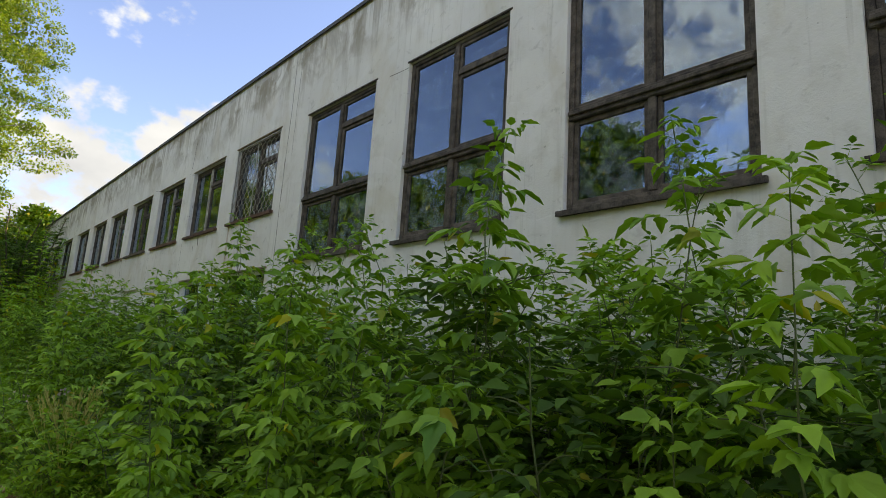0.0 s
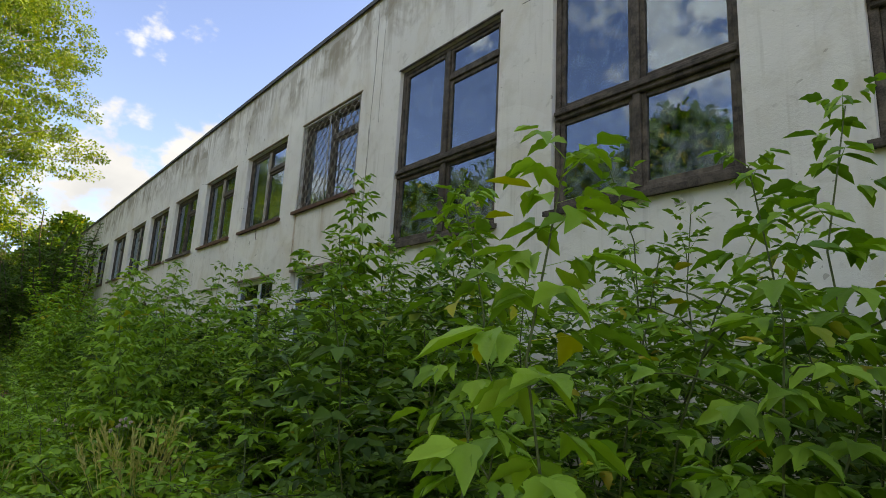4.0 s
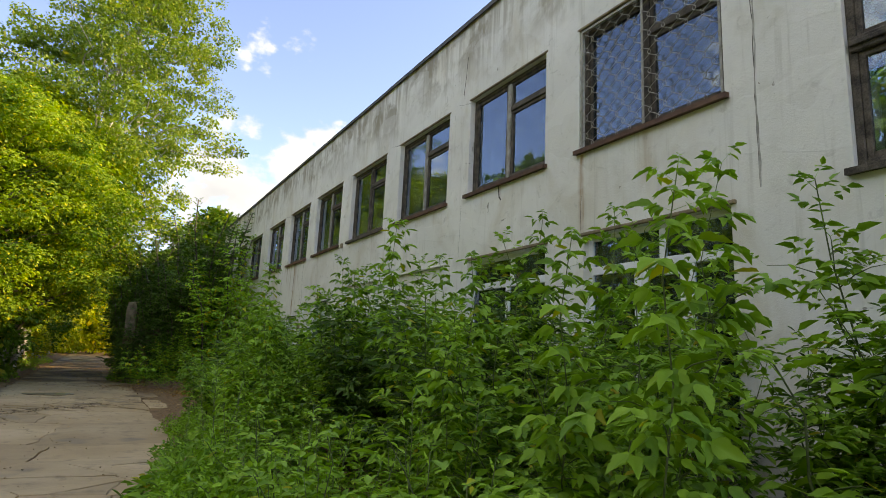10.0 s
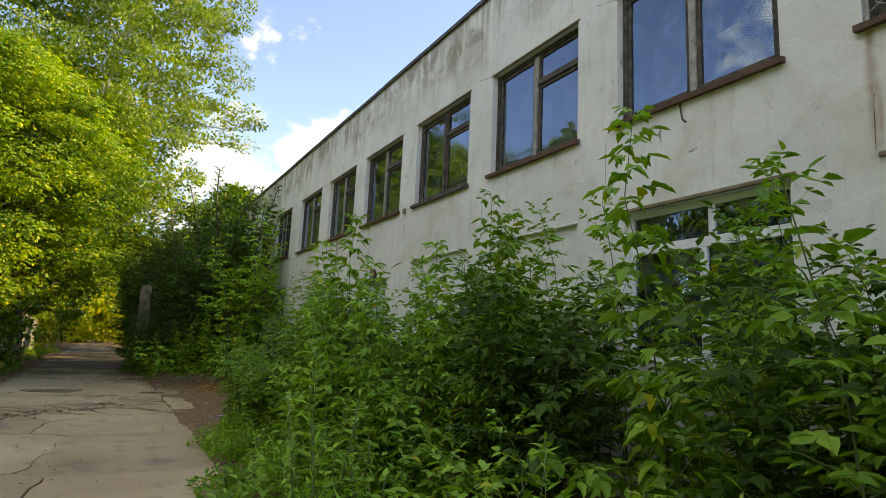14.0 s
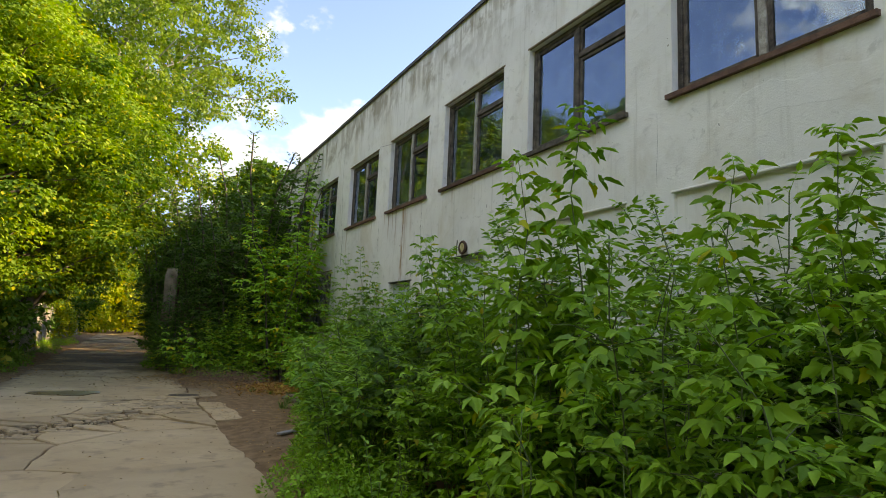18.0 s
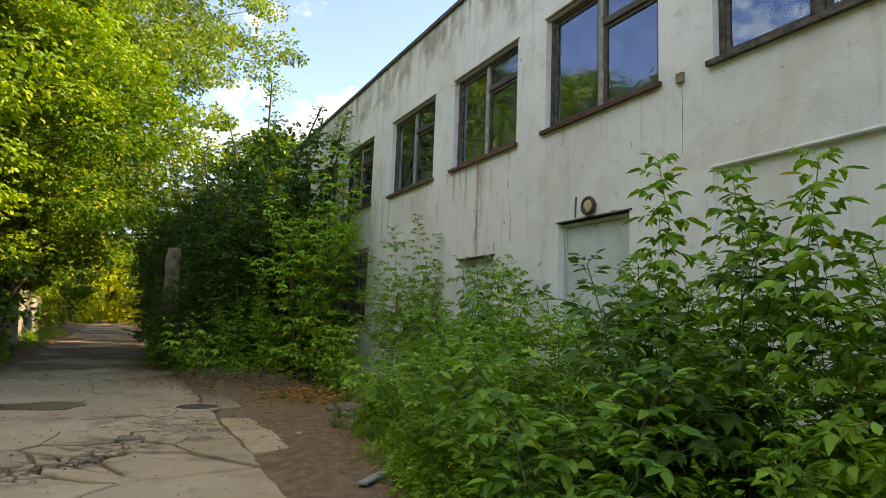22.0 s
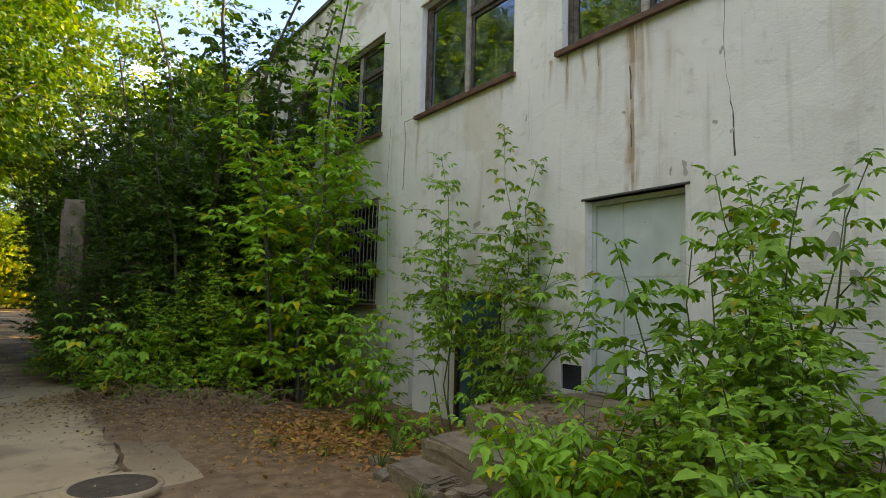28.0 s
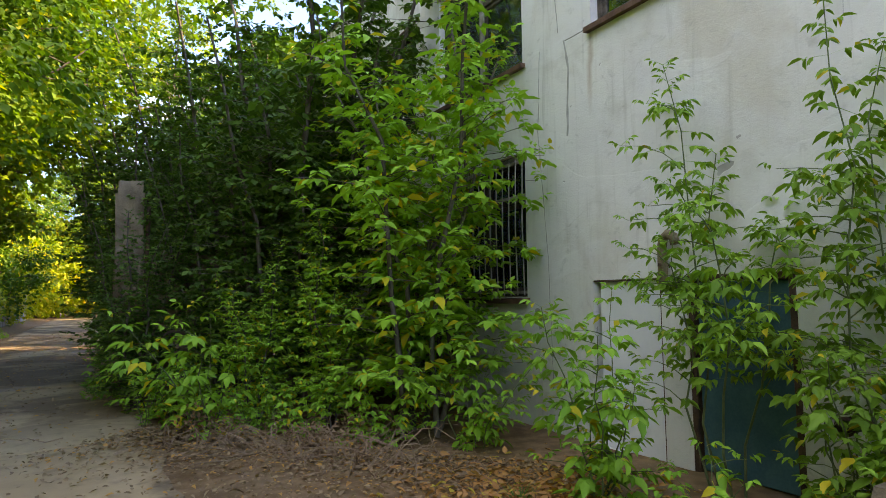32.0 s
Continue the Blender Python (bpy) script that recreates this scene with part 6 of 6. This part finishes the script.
def thistle(x, y, h, seed):
    """A branched thistle whose heads have gone to pale pink and white down."""
    rng = np.random.default_rng(seed)
    ob = make_weed("thistle", seed, "branched thistle with pale pink downy heads", h * 0.8, 0.10, BLADE_THIN, M["weed"], narrow=True)
    for i in range(7):
        a, r = rng.uniform(0, 6.3), rng.uniform(0.03, 0.16)
        z0, z1 = h * rng.uniform(0.6, 0.75), h * rng.uniform(0.85, 1.0)
        part("branch", Geo().tube([(0, 0, z0), (r * 0.7 * math.cos(a), r * 0.7 * math.sin(a), (z0 + z1) / 2), (r * math.cos(a), r * math.sin(a), z1)], 0.002, 4), M["weedstem"], ob)
        n = 26
        d = rng.normal(0, 1, (n, 3)) + np.array([0, 0, 0.8])
        V, F = blades(BLADE_MID, np.tile((r * math.cos(a), r * math.sin(a), z1), (n, 1)), d, rng.normal(0, 1, (n, 3)), rng.uniform(0.016, 0.026, n))
        hd = new("flower_head", arr_mesh("flower_head", V, F, M["down"]))
        hd.parent = ob
    ob.matrix_basis = pose(x, y, -0.03)


M["down"] = leafy("pale_pink_down", (0.55, 0.40, 0.45), (0.72, 0.62, 0.64), None, 0, 0.8, 0.3)
thistle(1.55, 8.45, 1.15, 421)
thistle(1.3, 10.0, 1.0, 422)


# ---- litter ----
def litter(name, label, mat, n, region, size, seed, z=0.015):
    """Fallen leaves lying about, curled a little."""
    rng = np.random.default_rng(seed)
    P = region(rng, n)
    n = len(P)
    D = rng.normal(0, 1, (n, 3)) * np.array([1, 1, 0.25])
    U = np.array([0, 0, 1.0]) + rng.normal(0, 0.35, (n, 3))
    P = np.c_[P, np.full(n, z) + rng.uniform(0, 0.03, n)] if P.shape[1] == 2 else P
    V, F = blades(BLADE_MID, P, D, U, size * rng.uniform(0.5, 1.3, n))
    return tagged(new(name, arr_mesh(name, V, F, mat)), label, "litter", kind="stuff")


def along_front(rng, n):
    """Beside the foot of the dark trees, thinning towards the road."""
    t = rng.uniform(0, 1, n)
    d = rng.exponential(0.55, n) - 0.3
    x = 0.95 + 3.4 * t - 0.75 * d
    y = 34.3 - 4.4 * t - 0.65 * d
    return np.stack([x, y], 1)[(x < 5.0)]


litter("fallen_leaves", "dry brown fallen leaves on the soil", M["litter"], 8000, along_front, 0.055, 51)
litter("fallen_leaves", "orange dead maple leaves on the soil", M["litterorange"], 1900, lambda r, n: np.stack([r.normal(3.3, 0.45, n), r.normal(29.5, 0.65, n), np.abs(r.normal(0.04, 0.06, n)) + 0.02], 1), 0.075, 52)
litter("fallen_leaves", "brown fallen leaves scattered on the road", M["litter"], 500, lambda r, n: np.stack([r.uniform(-2.6, 3.0, n), r.uniform(20, 40, n)], 1), 0.045, 53)
litter("fallen_leaves", "brown fallen leaves and debris on the stoop", M["litter"], 1300, lambda r, n: np.stack([r.uniform(3.85, 5.05, n), r.uniform(24.5, 27.6, n), np.full(n, 0.655)], 1), 0.05, 54)


litter("fallen_leaves", "pale chips and dry leaf scraps trodden into the soil", M["litter"], 3600, lambda r, n: np.stack([r.uniform(1.3, 4.2, n), r.uniform(20.5, 33, n)], 1), 0.034, 55)
litter("fallen_leaves", "brown leaves drifted along the far road", M["litter"], 2600, lambda r, n: np.stack([r.uniform(-3.4, 1.6, n), r.uniform(33, 60, n)], 1), 0.06, 56)


def twig_heap():
    rng = np.random.default_rng(61)
    root = thing("brushwood", "heap of dry grey brushwood under the trees", "brushwood", (0, 0, 0))
    for i in range(170):
        c = np.array([rng.normal(2.45, 0.5), 0, 0.0])
        c[1] = 33.6 - 1.15 * (c[0] - 1.0) + rng.normal(0, 0.25)
        a, l, up = rng.uniform(0, 6.3), rng.uniform(0.3, 0.85), rng.uniform(0.0, 0.32)
        t = np.linspace(0, 1, 5)[:, None]
        q = c + np.array([0, 0, 0.03]) + t * np.array([np.cos(a) * l, np.sin(a) * l, 0]) + np.array([0, 0, up]) * np.sin(t * np.pi * rng.uniform(0.5, 1.0)) + rng.normal(0, 0.02, (5, 3))
        q[:, 2] = np.maximum(q[:, 2], 0.01)
        part("twig", Geo().tube(q, np.linspace(0.006, 0.002, 5) * rng.uniform(0.5, 1.4), 4), M["twig"], root)


twig_heap()
for x, y, s in ((1.55, 33.55, 0.8), (1.85, 33.2, 0.6), (2.9, 32.2, 0.75), (2.55, 32.55, 0.55)):
    make_mound("dry_weed", int(x * 100), "withered brown weed under the trees", 0.38, 0.55, 170, 0.085, BLADE_MID, M["litter"]).matrix_basis = pose(x, y, -0.02) @ Matrix.Scale(s, 4)


def gravel():
    """Crumbs of concrete and small stones on the road and the soil."""
    rng = np.random.default_rng(71)
    base = np.array([(-1, 0, 0), (1, 0, 0), (0, -1, 0), (0, 1, 0), (0, 0, 0.8), (0, 0, -0.5)], float)
    tri = np.array([(0, 2, 4), (2, 1, 4), (1, 3, 4), (3, 0, 4), (2, 0, 5), (1, 2, 5), (3, 1, 5), (0, 3, 5)])
    n = 1100
    P = np.stack([rng.uniform(-2.6, 3.4, n), rng.uniform(11, 38, n), np.full(n, 0.012)], 1)
    edge_x = np.array([edge(y) for y in P[:, 1]])
    P = P[(P[:, 0] < edge_x + 0.3) | (P[:, 1] > 26)]
    m = rng.uniform(0, 1, len(P)) ** 3 * 0.016 + 0.004
    V = P[:, None, :] + base[None] * m[:, None, None] * rng.uniform(0.6, 1.3, (len(P), 6, 1))
    F = tri[None] + (np.arange(len(P)) * 6)[:, None, None]
    tagged(new("gravel", arr_mesh("gravel", V.reshape(-1, 3), F.reshape(-1, 3), M["slab"])), "loose crumbs of concrete and small stones", "gravel", kind="stuff")


gravel()
pl = thing("board", "grey weathered board lying at the edge of the soil", "board", (2.2, 23.7, 0.03))
part("plank", Geo().box(-0.5, 0.5, -0.05, 0.05, 0, 0.03, 0.006), M["plank"], pl)
pl.rotation_euler = (0, 0.02, radians(42))


# ---- bright shoots by the doors ----
def placed(ob, x, y, s=1.0, turn=0.0, z=-0.03):
    ob.matrix_basis = pose(x, y, z, 0, 0, turn) @ Matrix.Scale(s, 4)
    return ob


placed(make_shrub("sapling", 201, "slender box elder sapling with light green leaves", M["leaf"], h=3.6, stems=4, spread=0.6, leaf=0.102, low=0.38, step=0.12, branch=2.1, blen=1.4, thick=0.65, blade=BLADE_NARROW, split=True), 4.72, 29.1, 1.0, 20)
placed(make_shrub("sapling", 202, "thin box elder sapling with yellow-green leaves", M["leafpale"], h=3.65, stems=2, spread=0.2, leaf=0.102, low=0.3, step=0.12, branch=2.0, blen=1.2, thick=0.6, blade=BLADE_NARROW, split=True), 4.85, 28.15, 1.0, 100)
placed(make_shrub("sapling", 203, "leaning box elder sapling with light green leaves", M["leaf"], h=2.1, stems=2, spread=0.35, leaf=0.115, low=0.26, branch=2.8, lean=(-0.1, -1.3), split=True), 4.45, 28.2, 1.0, 0)
placed(make_shrub("shrub", 204, "small bright yellow-green box elder shrub", M["leaflight"], h=1.65, stems=6, spread=0.4, leaf=0.115, low=0.12, branch=1.7, split=True), 3.75, 29.5, 1.0)
placed(make_shrub("shrub", 210, "yellow-green box elder shoots at the foot of the sheet-metal door", M["leafpale"], h=1.35, stems=7, spread=0.45, leaf=0.11, low=0.1, branch=1.9, blade=BLADE_FINE, split=True), 4.62, 28.2, 1.0)
placed(make_shrub("shrub", 205, "small bright yellow-green box elder shrub", M["leaflight"], h=0.55, stems=6, spread=0.32, leaf=0.11, low=0.1, branch=1.8, split=True), 4.0, 28.75, 1.0)
placed(make_shrub("shrub", 206, "bright green box elder shrub before the stoop", M["leaflight"], h=1.05, stems=16, spread=0.55, leaf=0.112, low=0.08, branch=2.2, blade=BLADE_FINE, split=True), 3.15, 25.85, 1.0)
placed(make_shrub("shrub", 209, "leafy box elder shrub growing out of the stoop", M["leaf"], h=2.15, stems=6, spread=0.6, leaf=0.118, low=0.15, branch=1.9, blade=BLADE_FINE, split=True), 3.75, 25.35, 1.0)
placed(make_shrub("shrub", 208, "box elder shrub beside the torn door", M["leaf"], h=2.0, stems=6, spread=0.7, leaf=0.115, low=0.12, branch=1.7, blade=BLADE_FINE, split=True), 4.3, 25.1, 1.0, z=0.55)


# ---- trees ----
T_DARK = make_shrub("tree", 301, "dense box elder that leans on the building, shade put into its leaf colour", M["leafdark"], bark=M["bark"], category="tree", h=6.8, stems=8, spread=1.9, leaf=0.122, low=0.12, branch=3.8, blen=1.9, brise=0.25, thick=2.0, step=0.165, blade=BLADE_FAR)
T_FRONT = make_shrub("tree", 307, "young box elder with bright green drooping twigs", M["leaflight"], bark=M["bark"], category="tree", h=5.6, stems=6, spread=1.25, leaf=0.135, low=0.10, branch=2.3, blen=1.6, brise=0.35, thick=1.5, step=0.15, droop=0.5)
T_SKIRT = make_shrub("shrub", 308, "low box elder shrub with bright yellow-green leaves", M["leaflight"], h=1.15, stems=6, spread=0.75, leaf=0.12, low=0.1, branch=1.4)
T_MAPLE = make_tree("tree", 302, "broad box elder with yellowing green leaves", M["bark"], M["leafyellow"], 12.5, 5.6, 2.3, 270, 128, 0.13, 0.28, clump_r=0.80, flat=0.5, spray=True)
T_POPLAR = make_tree("tree", 303, "tall pale-barked poplar with an open crown", M["birch"], M["leafpoplar"], 27, 8.0, 6.5, 430, 180, 0.175, 0.36, clump_r=0.85, flat=0.5, lean=(5.0, 0))
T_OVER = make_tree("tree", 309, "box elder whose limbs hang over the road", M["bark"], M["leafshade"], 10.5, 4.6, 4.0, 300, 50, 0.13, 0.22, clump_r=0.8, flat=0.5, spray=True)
T_GREEN = make_tree("tree", 304, "green box elder with a dense crown", M["bark"], M["leafgreen"], 9.5, 4.0, 1.0, 240, 48, 0.24, 0.22, clump_r=0.75)
T_BELT = make_tree("tree", 310, "tall dense roadside tree", M["bark"], M["leafgreen"], 13.5, 4.6, 0.8, 230, 26, 0.42, 0.26, clump_r=1.0)
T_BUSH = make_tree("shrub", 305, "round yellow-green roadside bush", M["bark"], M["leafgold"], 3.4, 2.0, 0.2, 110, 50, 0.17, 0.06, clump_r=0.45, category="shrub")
T_GBUSH = make_tree("shrub", 306, "dense green roadside bush", M["bark"], M["leafgreen"], 2.6, 1.7, 0.15, 100, 45, 0.165, 0.05, clump_r=0.42, category="shrub")


def plant(tree, spots, group=""):
    for i, (x, y, s, r) in enumerate(spots):
        m = pose(x, y, -0.05, 0, 0, r) @ Matrix.Scale(s, 4)
        o = tree
        if i:
            o = copy_thing(tree, m)
            o.scale = (s, s, s)
        else:
            tree.matrix_basis = m
        if group:
            tagged(o, group=group)


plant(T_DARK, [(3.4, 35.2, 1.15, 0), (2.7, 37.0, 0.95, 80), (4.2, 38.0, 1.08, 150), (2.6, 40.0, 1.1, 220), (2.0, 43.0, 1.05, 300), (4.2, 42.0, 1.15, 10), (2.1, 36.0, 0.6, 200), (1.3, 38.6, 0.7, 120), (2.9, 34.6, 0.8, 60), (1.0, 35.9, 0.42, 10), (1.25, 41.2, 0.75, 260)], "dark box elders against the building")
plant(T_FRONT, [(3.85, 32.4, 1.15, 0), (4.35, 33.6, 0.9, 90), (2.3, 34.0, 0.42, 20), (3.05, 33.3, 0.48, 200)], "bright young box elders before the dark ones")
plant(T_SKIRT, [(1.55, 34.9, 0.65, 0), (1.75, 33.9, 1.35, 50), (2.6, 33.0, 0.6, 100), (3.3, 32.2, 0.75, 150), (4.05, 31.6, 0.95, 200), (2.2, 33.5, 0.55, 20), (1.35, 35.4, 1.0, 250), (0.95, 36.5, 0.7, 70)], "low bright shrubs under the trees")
plant(T_MAPLE, [(-4.9, 44.5, 1.22, 0), (-5.2, 36.0, 0.95, 70), (-6.4, 54.0, 0.95, 210), (-0.8, 99.0, 1.3, 120)], "yellowing box elders along the road")
plant(T_POPLAR, [(-4.2, 47.0, 0.95, 0)], "poplars behind the road")
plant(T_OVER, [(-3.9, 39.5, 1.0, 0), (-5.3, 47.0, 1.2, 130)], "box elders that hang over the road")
plant(T_BELT, [(-12.5, -9.0, 0.80, 60), (-13.5, -3.5, 0.90, 120), (-12.2, 1.5, 0.74, 160), (-13.0, 6.0, 0.86, 220), (-12.4, 10.5, 0.70, 270), (-13.2, 15.0, 0.98, 15), (-12.6, 19.5, 0.88, 35), (-13.4, 24.0, 1.02, 80), (-12.2, 28.5, 0.95, 200), (-12.5, 33.5, 1.0, 300), (-13.5, 38.0, 1.1, 100), (-13.0, 43.0, 1.0, 10), (-14.0, 48.0, 1.15, 130), (-13.0, 53.5, 1.1, 250), (-14.0, 59.0, 1.2, 70), (-13.0, 65.0, 1.1, 190), (-14.0, 72.0, 1.2, 310)], "tall trees across the road")
# those with x above 4 are unseen, added to shade the far road
plant(T_GREEN, [(-6.8, 31.0, 0.85, 75), (5.2, 44.5, 1.0, 100), (4.8, 52.0, 0.8, 190), (5.0, 58.0, 0.95, 310), (5.2, 63.0, 1.0, 90), (5.0, 68.0, 1.0, 20), (5.2, 73.0, 1.0, 250), (9.5, 60.0, 1.25, 10), (9.5, 66.5, 1.3, 140), (9.5, 73.0, 1.3, 280), (-5.0, 66.0, 0.9, 150), (-7.5, 41.5, 0.9, 33), (5.0, 80.0, 1.2, 130)], "green box elders beside the road")
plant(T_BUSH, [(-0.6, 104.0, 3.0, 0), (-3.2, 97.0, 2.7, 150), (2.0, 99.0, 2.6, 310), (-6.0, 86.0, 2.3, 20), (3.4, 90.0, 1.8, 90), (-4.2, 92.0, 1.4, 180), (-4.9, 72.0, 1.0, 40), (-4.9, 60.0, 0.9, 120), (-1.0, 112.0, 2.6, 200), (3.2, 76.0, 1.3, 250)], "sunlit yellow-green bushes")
# the three at y 55 to 66 are added to keep sun off the road
plant(T_GBUSH, [(-4.1, 35.6, 1.0, 0), (-5.2, 31.0, 0.85, 120), (-5.0, 26.5, 0.95, 180), (-5.2, 22.0, 0.9, 240), (2.3, 46.5, 1.1, 100), (2.2, 51.0, 0.8, 20), (-6.2, 15.0, 0.9, 300), (-6.2, 4.0, 0.9, 70), (3.3, 55.0, 1.15, 200), (3.6, 60.5, 1.2, 240), (3.8, 66.0, 1.2, 30), (-6.2, 45.0, 1.3, 10), (-6.4, 50.0, 1.4, 90), (-6.2, 57.0, 1.4, 170), (-6.5, 64.0, 1.5, 220), (-6.5, 72.0, 1.6, 60), (-5.8, 39.5, 1.1, 130)], "green bushes along the road")
